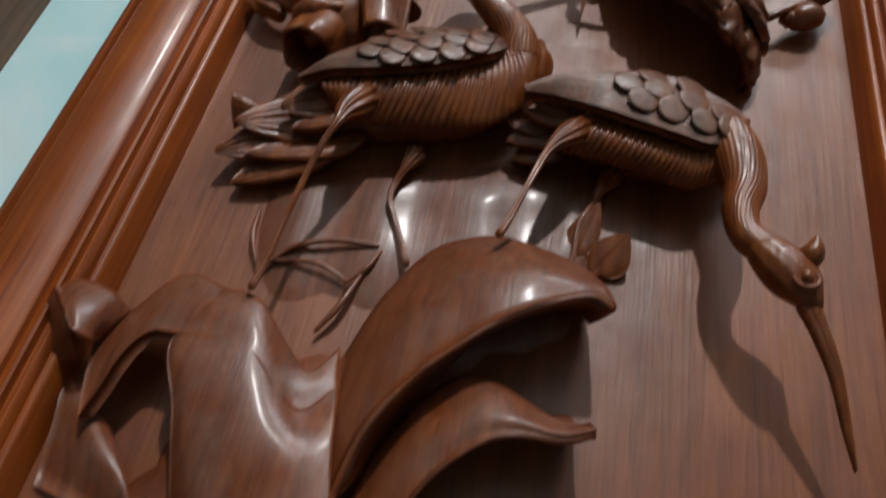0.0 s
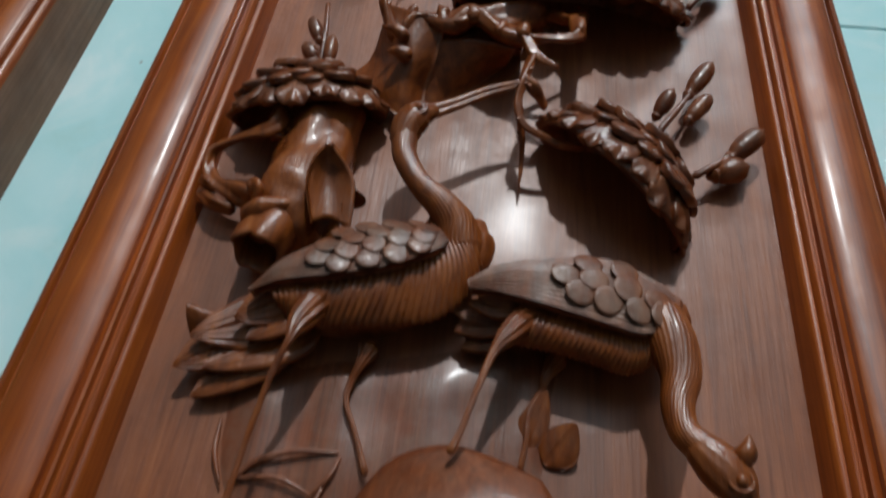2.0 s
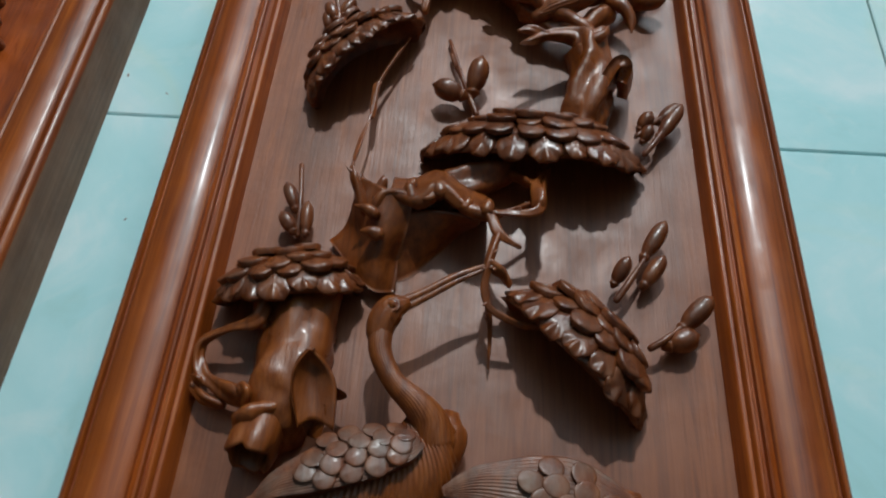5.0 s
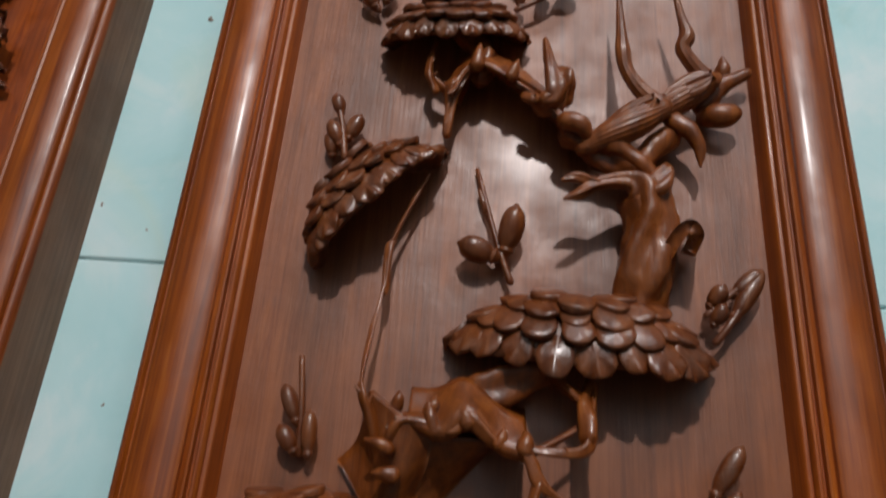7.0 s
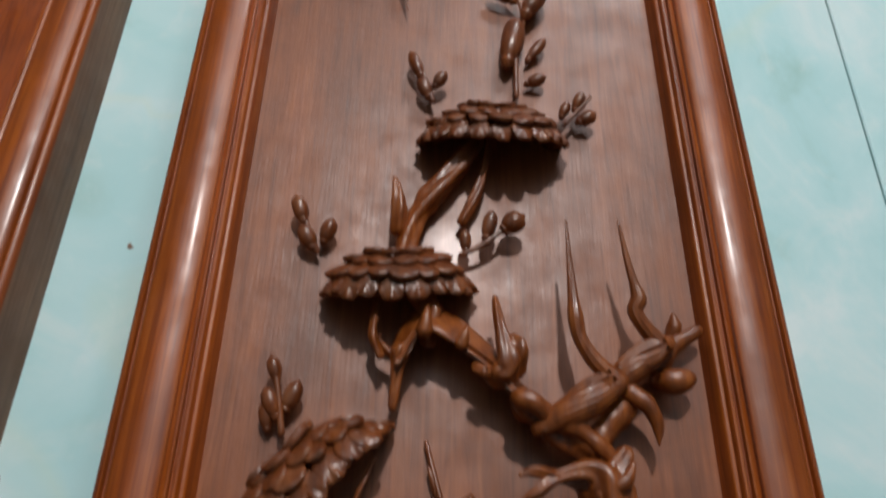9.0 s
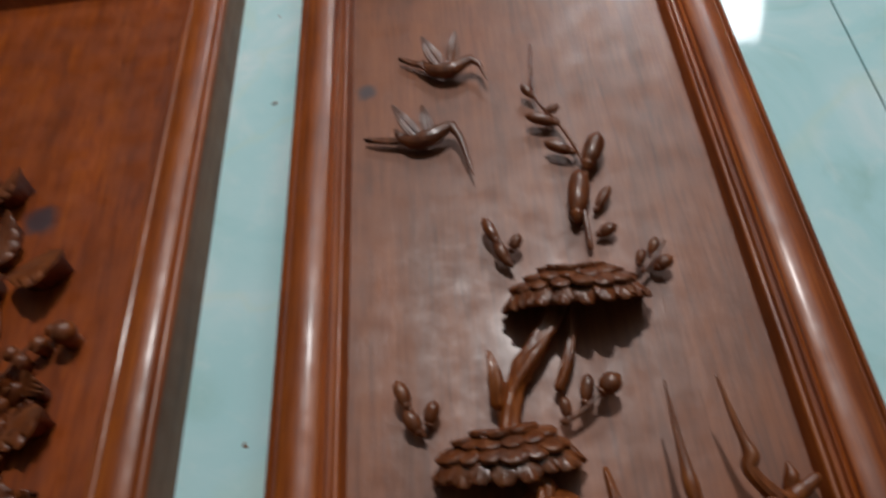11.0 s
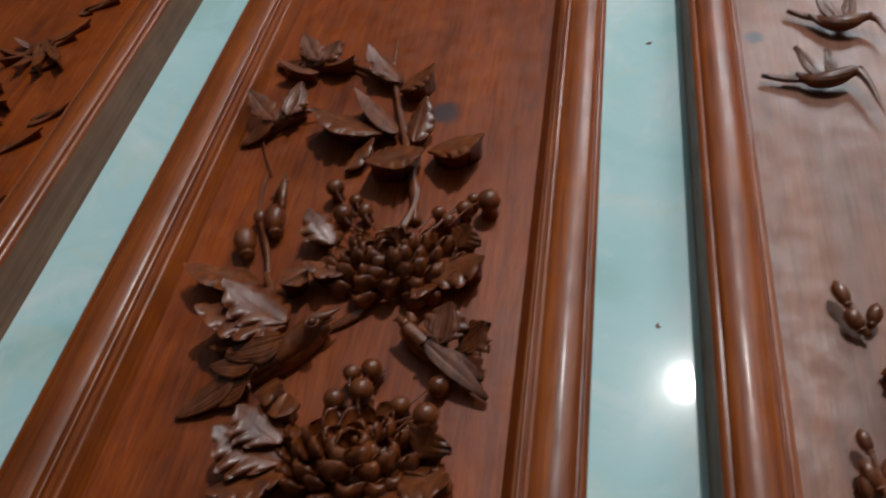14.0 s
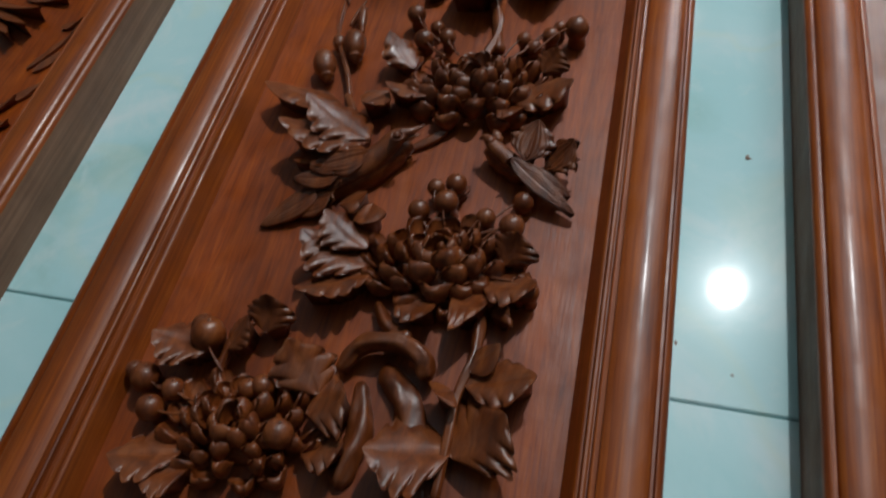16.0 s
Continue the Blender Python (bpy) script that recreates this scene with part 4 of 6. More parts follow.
crane(PANEL_A,
      [(-0, 0.248, 0.032, 0.006), (0.0232, 0.2504, 0.035, 0.015), (0.0432, 0.2488, 0.037, 0.022), (0.0632, 0.2472, 0.038, 0.023), (0.08, 0.248, 0.041, 0.019), (0.0904, 0.2504, 0.044, 0.011)],
      [[(-0.0050, 0.2560, 0.053), (0.0090, 0.2670, 0.053), (0.0260, 0.2720, 0.053), (0.0430, 0.2750, 0.053), (0.0620, 0.2740, 0.053), (0.0780, 0.2660, 0.053), (0.0900, 0.2560, 0.053)],
       [(-0.0045, 0.2535, 0.0550), (0.0105, 0.2590, 0.0575), (0.0270, 0.2600, 0.0590), (0.0435, 0.2590, 0.0595), (0.0605, 0.2565, 0.0595), (0.0755, 0.2515, 0.0585), (0.0885, 0.2500, 0.0565)],
       [(-0.0040, 0.2510, 0.056), (0.0120, 0.2490, 0.058), (0.0280, 0.2450, 0.060), (0.0440, 0.2410, 0.060), (0.0590, 0.2370, 0.060), (0.0730, 0.2350, 0.059), (0.0870, 0.2440, 0.056)]],
      WING_LOW,
      [(0.080, 0.248, 0.05, 0.012), (0.0850, 0.2340, 0.052, 0.0115), (0.0868, 0.2190, 0.054, 0.0092), (0.0842, 0.2056, 0.056, 0.0075), (0.0856, 0.1936, 0.058, 0.0068), (0.0928, 0.1856, 0.06, 0.0072)],
      [(0.0904, 0.1872, 0.06, 0.007), (0.0968, 0.1808, 0.06, 0.009), (0.1024, 0.1744, 0.06, 0.0085), (0.1064, 0.1688, 0.059, 0.005)],
      [(0.1048, 0.1696, 0.059, 0.006), (0.1088, 0.16, 0.058, 0.0046), (0.1152, 0.1456, 0.054, 0.0036), (0.12, 0.1312, 0.048, 0.0026), (0.1248, 0.1176, 0.042, 0.0008)],
      [[(0.0384, 0.2552, 0.036, 0.017), (0.0248, 0.2448, 0.046, 0.012), (0.016, 0.232, 0.053, 0.008), (0.0096, 0.2208, 0.057, 0.0042), (0.0048, 0.2056, 0.058, 0.0032), (-0.0008, 0.1848, 0.058, 0.0028), (-0.004, 0.176, 0.058, 0.0038)],
       [(0.0384, 0.2336, 0.03, 0.008), (0.0336, 0.2232, 0.032, 0.005), (0.032, 0.2168, 0.03, 0.0036), (0.0272, 0.2072, 0.03, 0.0028), (0.0264, 0.1936, 0.03, 0.0024), (0.0248, 0.1824, 0.029, 0.0028)]],
      [[(0.0168, 0.252, 0.04, 0.007), (0.0024, 0.2448, 0.038, 0.007), (-0.0144, 0.2432, 0.036, 0.004)], [(0.0176, 0.248, 0.036, 0.007), (0.0032, 0.2424, 0.032, 0.006), (-0.0096, 0.2368, 0.032, 0.003)],
       [(0.0216, 0.2528, 0.046, 0.006), (0.0064, 0.2512, 0.046, 0.005), (-0.0056, 0.2528, 0.048, 0.003)]],
      [[(0.0200, 0.2510, 0.050), (0.0360, 0.2490, 0.050), (0.0490, 0.2480, 0.050), (0.0590, 0.2460, 0.050), (0.0680, 0.2460, 0.050), (0.0770, 0.2470, 0.050), (0.0840, 0.2520, 0.050)],
       [(0.0160, 0.2380, 0.052), (0.0310, 0.2360, 0.052), (0.0450, 0.2330, 0.052), (0.0580, 0.2310, 0.052), (0.0690, 0.2300, 0.052), (0.0780, 0.2330, 0.052), (0.0840, 0.2430, 0.052)],
       [(0.0130, 0.2330, 0.045), (0.0270, 0.2310, 0.045), (0.0410, 0.2290, 0.045), (0.0540, 0.2260, 0.045), (0.0670, 0.2230, 0.045), (0.0780, 0.2290, 0.045), (0.0860, 0.2380, 0.045)]],
      [[(0.1032, 0.1816, 0.062, 0.004), (0.1056, 0.1848, 0.066, 0.0042), (0.1064, 0.1896, 0.068, 0.0012)]])

pad_between(PANEL_A, [(-0.1528, 0.3592, 0.03), (-0.0552, 0.3744, 0.036)], 0.031, 0.028, near=0.005, tilt=22, size=0.0178, seed=1, rows=4)
pad_between(PANEL_A, [(0.0208, 0.3776, 0.034), (0.1024, 0.296, 0.03)], 0.035, 0.040, near=0.009, tilt=14, size=0.0178, seed=2, rows=4)
pad_between(PANEL_A, [(-0.04, 0.4744, 0.032), (0.1192, 0.468, 0.03)], 0.036, 0.036, near=0.003, tilt=26, size=0.0190, seed=3, rows=4)
pad_between(PANEL_A, [(-0.1208, 0.5152, 0.034), (-0.04, 0.604, 0.036)], 0.033, 0.037, near=0.010, tilt=8, size=0.0170, seed=4, rows=4)
pad_between(PANEL_A, [(-0.0952, 0.6808, 0.032), (0.012, 0.688, 0.034)], 0.034, 0.027, near=0.004, tilt=26, size=0.0152, seed=5, rows=4)
pad_between(PANEL_A, [(-0.0384, 0.8008, 0.034), (0.0768, 0.8024, 0.036)], 0.034, 0.027, near=0.004, tilt=26, size=0.0152, seed=6, rows=4)

# the pine: trunk and limbs
carve(PANEL_A, "pine_trunk", BARK, [
    [(-0.0264, 0.4296, 0.034, 0.01), (-0.0152, 0.4424, 0.038, 0.013), (-0.004, 0.4512, 0.038, 0.014), (0.02, 0.4624, 0.036, 0.012)],
    [(0.0696, 0.4968, 0.036, 0.016), (0.0744, 0.5176, 0.044, 0.018), (0.0776, 0.54, 0.048, 0.017), (0.0776, 0.5592, 0.052, 0.014), (0.068, 0.5712, 0.056, 0.0075), (0.0488, 0.5664, 0.06, 0.0042), (0.036, 0.5576, 0.062, 0.0036), (0.0296, 0.5544, 0.063, 0.0015)],
    [(0.0488, 0.5664, 0.06, 0.004), (0.036, 0.5688, 0.062, 0.0034), (0.028, 0.5664, 0.063, 0.0012)],
    [(0.0784, 0.5536, 0.05, 0.012), (0.084, 0.572, 0.05, 0.009), (0.0888, 0.5832, 0.05, 0.005)],
    [(0.0712, 0.5832, 0.042, 0.01), (0.0512, 0.5984, 0.042, 0.011), (0.0344, 0.6112, 0.042, 0.01)], [(-0.0384, 0.6408, 0.048, 0.006), (-0.04, 0.6264, 0.044, 0.0045), (-0.0416, 0.608, 0.04, 0.003)],
    [(0.0168, 0.6256, 0.048, 0.008), (0.0248, 0.628, 0.056, 0.008), (0.0208, 0.6472, 0.058, 0.005), (0.0176, 0.6744, 0.052, 0.002)],
    [(0.0296, 0.6272, 0.052, 0.006), (0.0296, 0.6392, 0.058, 0.007), (0.0272, 0.6456, 0.058, 0.004)],
    [(-0.0224, 0.6512, 0.042, 0.009), (-0.0216, 0.6688, 0.042, 0.01), (-0.0376, 0.6984, 0.036, 0.009), (-0.0352, 0.7312, 0.034, 0.008), (-0.0232, 0.7536, 0.036, 0.009), (-0.0032, 0.7824, 0.038, 0.009), (0.008, 0.8048, 0.036, 0.008)],
    [(-0.0432, 0.7288, 0.036, 0.006), (-0.044, 0.7472, 0.042, 0.006), (-0.0472, 0.764, 0.044, 0.002)],
    [(-0.0016, 0.7376, 0.034, 0.004), (0.0088, 0.7608, 0.036, 0.004), (0.0144, 0.7856, 0.036, 0.004), (0.016, 0.8112, 0.036, 0.003)]],
    "twisted carved pine trunk with knots and stubs", rough=0.22, seg=36, thin=0.82, thorns=0, ribs=4, rib=0.15, twist=0.07)
carve(PANEL_A, "pine_branch", BARK, [
    [(-0.0632, 0.42, 0.05, 0.008), (-0.0696, 0.4352, 0.06, 0.005), (-0.0728, 0.444, 0.062, 0.003)],
    [(-0.0568, 0.4168, 0.054, 0.008), (-0.0488, 0.428, 0.058, 0.007), (-0.0264, 0.424, 0.06, 0.007), (-0.0176, 0.4296, 0.062, 0.006), (-0.0016, 0.4184, 0.061, 0.005), (0.0104, 0.416, 0.061, 0.0055), (0.0184, 0.4016, 0.06, 0.005), (0.0304, 0.3936, 0.06, 0.004)],
    [(0.0184, 0.4016, 0.06, 0.0045), (0.0136, 0.3816, 0.06, 0.0042), (0.0112, 0.3672, 0.056, 0.004), (0.016, 0.356, 0.052, 0.0035), (0.0336, 0.3504, 0.046, 0.0032), (0.048, 0.3528, 0.042, 0.003)],
    [(0.0128, 0.3664, 0.052, 0.0035), (0.0152, 0.3552, 0.044, 0.003), (0.016, 0.3432, 0.036, 0.0022), (0.016, 0.3288, 0.03, 0.0006)],
    [(0.0136, 0.3816, 0.06, 0.0045), (0.0208, 0.3784, 0.056, 0.0055), (0.0256, 0.3744, 0.048, 0.004)],
    [(0.012, 0.4136, 0.058, 0.004), (0.0288, 0.424, 0.054, 0.0034), (0.0424, 0.4352, 0.05, 0.0032), (0.0472, 0.4536, 0.046, 0.003), (0.0448, 0.4688, 0.042, 0.003)],
    [(0.0472, 0.4624, 0.04, 0.004), (0.0448, 0.4352, 0.056, 0.004), (0.04, 0.4176, 0.06, 0.0045), (0.0192, 0.416, 0.06, 0.0035), (0.0056, 0.4184, 0.06, 0.003)],
    [(-0.0688, 0.4328, 0.06, 0.003), (-0.0728, 0.4448, 0.06, 0.0026), (-0.0728, 0.472, 0.05, 0.0024), (-0.0696, 0.5032, 0.044, 0.0022), (-0.0688, 0.5288, 0.042, 0.0026), (-0.0584, 0.5584, 0.042, 0.0026), (-0.0504, 0.5792, 0.04, 0.002)],
    [(-0.0696, 0.5008, 0.043, 0.0036), (-0.0688, 0.508, 0.042, 0.004), (-0.0688, 0.5288, 0.042, 0.0042), (-0.0664, 0.5328, 0.042, 0.002)],
    [(-0.0504, 0.6376, 0.044, 0.004), (-0.0552, 0.6512, 0.046, 0.0044), (-0.0536, 0.672, 0.044, 0.004), (-0.0512, 0.6872, 0.04, 0.003)],
    [(-0.0408, 0.6376, 0.044, 0.004), (-0.048, 0.6432, 0.044, 0.004), (-0.0568, 0.6528, 0.046, 0.003)]],
    "thin carved pine boughs with thorns", rough=0.42, seg=18, thin=0.54, thorns=3, ribs=3, rib=0.2, twist=0.09)
on(PANEL_A, "pine_trunk", tube(Shape(), [(-0.0930, 0.2860, 0.028, 0.012), (-0.0980, 0.2992, 0.034, 0.019), (-0.0944, 0.3216, 0.034, 0.02), (-0.0936, 0.3464, 0.032, 0.021), (-0.0944, 0.3696, 0.03, 0.02)], 48, 8, rough=0.12, ribs=5, rib=0.05, twist=0.03), BARK, "stout smooth lower trunk of the carved pine")
# hollow arched parts of the trunk: a thorny rim over a deep cavity
for rows in (
    [[(-0.0864, 0.4104, 0.028), (-0.0784, 0.4184, 0.034), (-0.0712, 0.432, 0.048), (-0.0688, 0.4416, 0.056)], [(-0.0584, 0.376, 0.034), (-0.0552, 0.3888, 0.044), (-0.052, 0.4096, 0.055), (-0.048, 0.4288, 0.06)], [(-0.0432, 0.376, 0.028), (-0.0408, 0.3952, 0.034), (-0.0368, 0.4088, 0.046), (-0.0336, 0.4232, 0.056)]],
    [[(-0.048, 0.4448, 0.046), (-0.0336, 0.4464, 0.046), (-0.02, 0.452, 0.048), (-0.0048, 0.44, 0.05), (0.0104, 0.4328, 0.05)], [(-0.048, 0.4272, 0.06), (-0.0296, 0.4216, 0.06), (-0.0176, 0.4304, 0.062), (-0.0016, 0.4176, 0.061), (0.0128, 0.4136, 0.06)],
          [(-0.048, 0.4352, 0.048), (-0.0304, 0.432, 0.046), (-0.0184, 0.4432, 0.046), (-0.0016, 0.4288, 0.046), (0.0128, 0.4208, 0.05)], [(-0.0512, 0.456, 0.022), (-0.032, 0.452, 0.022), (-0.0184, 0.4648, 0.022), (-0.0008, 0.4504, 0.022), (0.012, 0.4456, 0.022)]],
    [[(-0.044, 0.6448, 0.042), (-0.028, 0.672, 0.042), (-0.0056, 0.6656, 0.042), (0.0168, 0.6464, 0.042), (0.0328, 0.6256, 0.042), (0.0544, 0.6064, 0.042)], [(-0.04, 0.6296, 0.054), (-0.0248, 0.6512, 0.056), (-0.0048, 0.6416, 0.056), (0.0144, 0.6272, 0.056), (0.0296, 0.6104, 0.056), (0.0496, 0.5936, 0.054)],
          [(-0.0376, 0.6312, 0.046), (-0.024, 0.6552, 0.044), (-0.0048, 0.648, 0.042), (0.0144, 0.6328, 0.042), (0.0304, 0.6152, 0.042), (0.0496, 0.5968, 0.044)], [(-0.036, 0.6416, 0.022), (-0.0232, 0.6656, 0.022), (-0.004, 0.6576, 0.022), (0.0152, 0.6408, 0.022), (0.0312, 0.6224, 0.022), (0.0504, 0.6056, 0.022)]],
    [[(0.0648, 0.4992, 0.028), (0.068, 0.5248, 0.034), (0.0656, 0.5432, 0.04), (0.06, 0.5616, 0.046)], [(0.0712, 0.4912, 0.044), (0.076, 0.5168, 0.054), (0.076, 0.5384, 0.058), (0.0736, 0.56, 0.06)], [(0.0896, 0.5, 0.03), (0.0952, 0.5256, 0.036), (0.0928, 0.5448, 0.04), (0.092, 0.5624, 0.04)]]):
    on(PANEL_A, "hollow_trunk", sheet(Shape(), rows, 0.0035, 9, 7, rough=0.0028), BARK, "hollow arched trunk with a thorny rim")
on(PANEL_A, "trunk_hollow", cup(Shape(), (-0.1020, 0.2970, 0.034), (-0.1070, 0.2670, 0.044), 0.015, 0.0125), BARK, "hollow cup-shaped stub of the trunk")
on(PANEL_A, "hollow_trunk", sheet(Shape(), [[(-0.0510, 0.4060, 0.052), (-0.0390, 0.4170, 0.052), (-0.0220, 0.4210, 0.052), (-0.0050, 0.4180, 0.052), (0.0080, 0.4140, 0.052)],
          [(-0.0530, 0.3960, 0.040), (-0.0400, 0.4030, 0.040), (-0.0230, 0.4110, 0.040), (-0.0080, 0.4170, 0.040), (0.0050, 0.4180, 0.040)],
          [(-0.0560, 0.3850, 0.024), (-0.0380, 0.3870, 0.024), (-0.0210, 0.4030, 0.024), (-0.0070, 0.4190, 0.024), (0.0010, 0.4280, 0.024)]], 0.003, 6, 6, rough=0.002), BARK, "deep inner wall of the hollow trunk")
# curled tongue of bark on the trunk, cupped pocket low on it
on(PANEL_A, "bark_curl", sheet(Shape(), [[(0.0768, 0.5184, 0.03), (0.0872, 0.5384, 0.032), (0.096, 0.552, 0.036), (0.1056, 0.5552, 0.036), (0.1104, 0.5472, 0.034), (0.1072, 0.5368, 0.03)],
                                         [(0.0744, 0.5144, 0.042), (0.0832, 0.532, 0.05), (0.092, 0.5448, 0.056), (0.1008, 0.5464, 0.058), (0.1056, 0.5384, 0.056), (0.1032, 0.5304, 0.046)],
                                         [(0.0728, 0.512, 0.048), (0.0824, 0.5296, 0.058), (0.0904, 0.5408, 0.066), (0.0984, 0.5424, 0.068), (0.1032, 0.5344, 0.066), (0.1008, 0.5272, 0.056)]], 0.0075, 6, 6, rough=0.0012), BARK, "curled tongue of bark")
on(PANEL_A, "bark_pocket", sheet(Shape(), [[(-0.0820, 0.2830, 0.051), (-0.0750, 0.2880, 0.049), (-0.0640, 0.2830, 0.048)], [(-0.0868, 0.3010, 0.0575), (-0.0785, 0.3060, 0.0515), (-0.0650, 0.3040, 0.0535)], [(-0.0855, 0.3120, 0.0615), (-0.0795, 0.3150, 0.0565), (-0.0700, 0.3130, 0.058)], [(-0.0800, 0.3195, 0.065), (-0.0792, 0.3200, 0.065), (-0.0782, 0.3195, 0.065)]], 0.0025, 8, 8, rough=0.0008), BARK, "pointed hollow pocket of bark")
for pts in ([(0.0232, 0.4648, 0.034, 0.0042), (0.032, 0.452, 0.046, 0.0036), (0.0408, 0.4432, 0.052, 0.0042)], [(0.0488, 0.4672, 0.034, 0.0036), (0.0448, 0.4528, 0.046, 0.0034), (0.0408, 0.4432, 0.052, 0.0042), (0.0416, 0.4344, 0.056, 0.0046), (0.0424, 0.424, 0.058, 0.005)]):
    on(PANEL_A, "pine_twig", tube(Shape(), pts, 14, 6, rough=0.3, ribs=3, rib=0.15, twist=0.1), BARK)
for pts in ([(-0.0344, 0.424, 0.06, 0.004), (-0.036, 0.4304, 0.061, 0.003), (-0.0376, 0.4368, 0.061, 0.0008)], [(-0.056, 0.4128, 0.058, 0.004), (-0.0616, 0.4152, 0.06, 0.003), (-0.068, 0.4168, 0.06, 0.0008)], [(-0.0528, 0.4008, 0.054, 0.004), (-0.0576, 0.4016, 0.056, 0.003), (-0.0632, 0.4016, 0.056, 0.0008)],
            [(-0.0016, 0.4176, 0.061, 0.0036), (-0, 0.4216, 0.062, 0.0026), (0.0008, 0.4256, 0.062, 0.0008)], [(-0.0032, 0.6416, 0.056, 0.004), (-0.0008, 0.6472, 0.058, 0.003), (0.0008, 0.6528, 0.058, 0.0008)], [(0.0176, 0.6248, 0.056, 0.0045), (0.024, 0.6288, 0.058, 0.0034), (0.0296, 0.6352, 0.058, 0.0008)],
            [(-0.0552, 0.4352, 0.054, 0.004), (-0.0536, 0.4392, 0.056, 0.003), (-0.0536, 0.4424, 0.056, 0.0008)], [(-0.0376, 0.432, 0.054, 0.004), (-0.0352, 0.436, 0.057, 0.0034), (-0.0344, 0.4408, 0.057, 0.001)], [(0.0768, 0.5608, 0.06, 0.004), (0.0848, 0.5648, 0.062, 0.0036), (0.0896, 0.5744, 0.062, 0.001)], [(-0.0176, 0.4272, 0.062, 0.005), (-0.0192, 0.432, 0.063, 0.004), (-0.02, 0.436, 0.063, 0.001)],
            [(0.0104, 0.416, 0.061, 0.0045), (0.012, 0.4208, 0.062, 0.0035), (0.0112, 0.4248, 0.062, 0.001)], [(-0.0248, 0.6496, 0.056, 0.005), (-0.024, 0.6568, 0.058, 0.003), (-0.0232, 0.664, 0.058, 0.001)], [(0.0296, 0.6104, 0.056, 0.006), (0.0392, 0.6064, 0.058, 0.006), (0.0432, 0.6008, 0.056, 0.004)], [(0.0056, 0.6288, 0.054, 0.003), (0.0112, 0.6248, 0.056, 0.004), (0.004, 0.6264, 0.056, 0.001)]):
    on(PANEL_A, "thorn", tube(Shape(), pts, 10, 5, rough=0.3), BARK)
# hollow knot, stump and shell-shaped stub low on the trunk
for pts in ([(-0.1168, 0.3648, 0.046, 0.004), (-0.1144, 0.3512, 0.048, 0.005), (-0.1176, 0.3424, 0.048, 0.004), (-0.1336, 0.3384, 0.044, 0.003), (-0.1464, 0.3328, 0.04, 0.004), (-0.148, 0.324, 0.038, 0.0042), (-0.1432, 0.3136, 0.038, 0.0045), (-0.1304, 0.3056, 0.04, 0.005), (-0.1168, 0.3008, 0.042, 0.007)],
            [(-0.0968, 0.296, 0.046, 0.006), (-0.104, 0.2912, 0.046, 0.01), (-0.1096, 0.2856, 0.042, 0.012)], [(-0.112, 0.296, 0.044, 0.006), (-0.1128, 0.3, 0.05, 0.005), (-0.116, 0.3032, 0.052, 0.003)], [(-0.1296, 0.2984, 0.036, 0.004), (-0.1392, 0.3008, 0.036, 0.004), (-0.1472, 0.3064, 0.034, 0.003), (-0.1496, 0.3104, 0.034, 0.001)],
            [(-0.1408, 0.3088, 0.038, 0.003), (-0.1448, 0.3104, 0.04, 0.003), (-0.1488, 0.3112, 0.04, 0.001)], [(-0.1152, 0.3432, 0.044, 0.004), (-0.112, 0.3504, 0.04, 0.006), (-0.112, 0.36, 0.036, 0.007)]):
    on(PANEL_A, "trunk_burl", tube(Shape(), [(x, y, z, r * 0.8) for x, y, z, r in pts], 24, 6, rough=0.35, ribs=3, rib=0.26, twist=0.10), BARK, "gnarled burl on the carved trunk")

for ends, w, fo in (([(-0.068, 0.3032, 0.038), (-0.0688, 0.3072, 0.052)], 0.014, 2.0), ([(-0.0808, 0.2848, 0.036), (-0.0688, 0.296, 0.05)], 0.016, 2.0), ([(-0.1016, 0.2872, 0.04), (-0.1144, 0.3032, 0.052)], 0.014, 1.5)):
    leaf(PANEL_A, ends[0], ends[1], w, 0.1, fo, 0, mat=BARK, name="bark_scale")

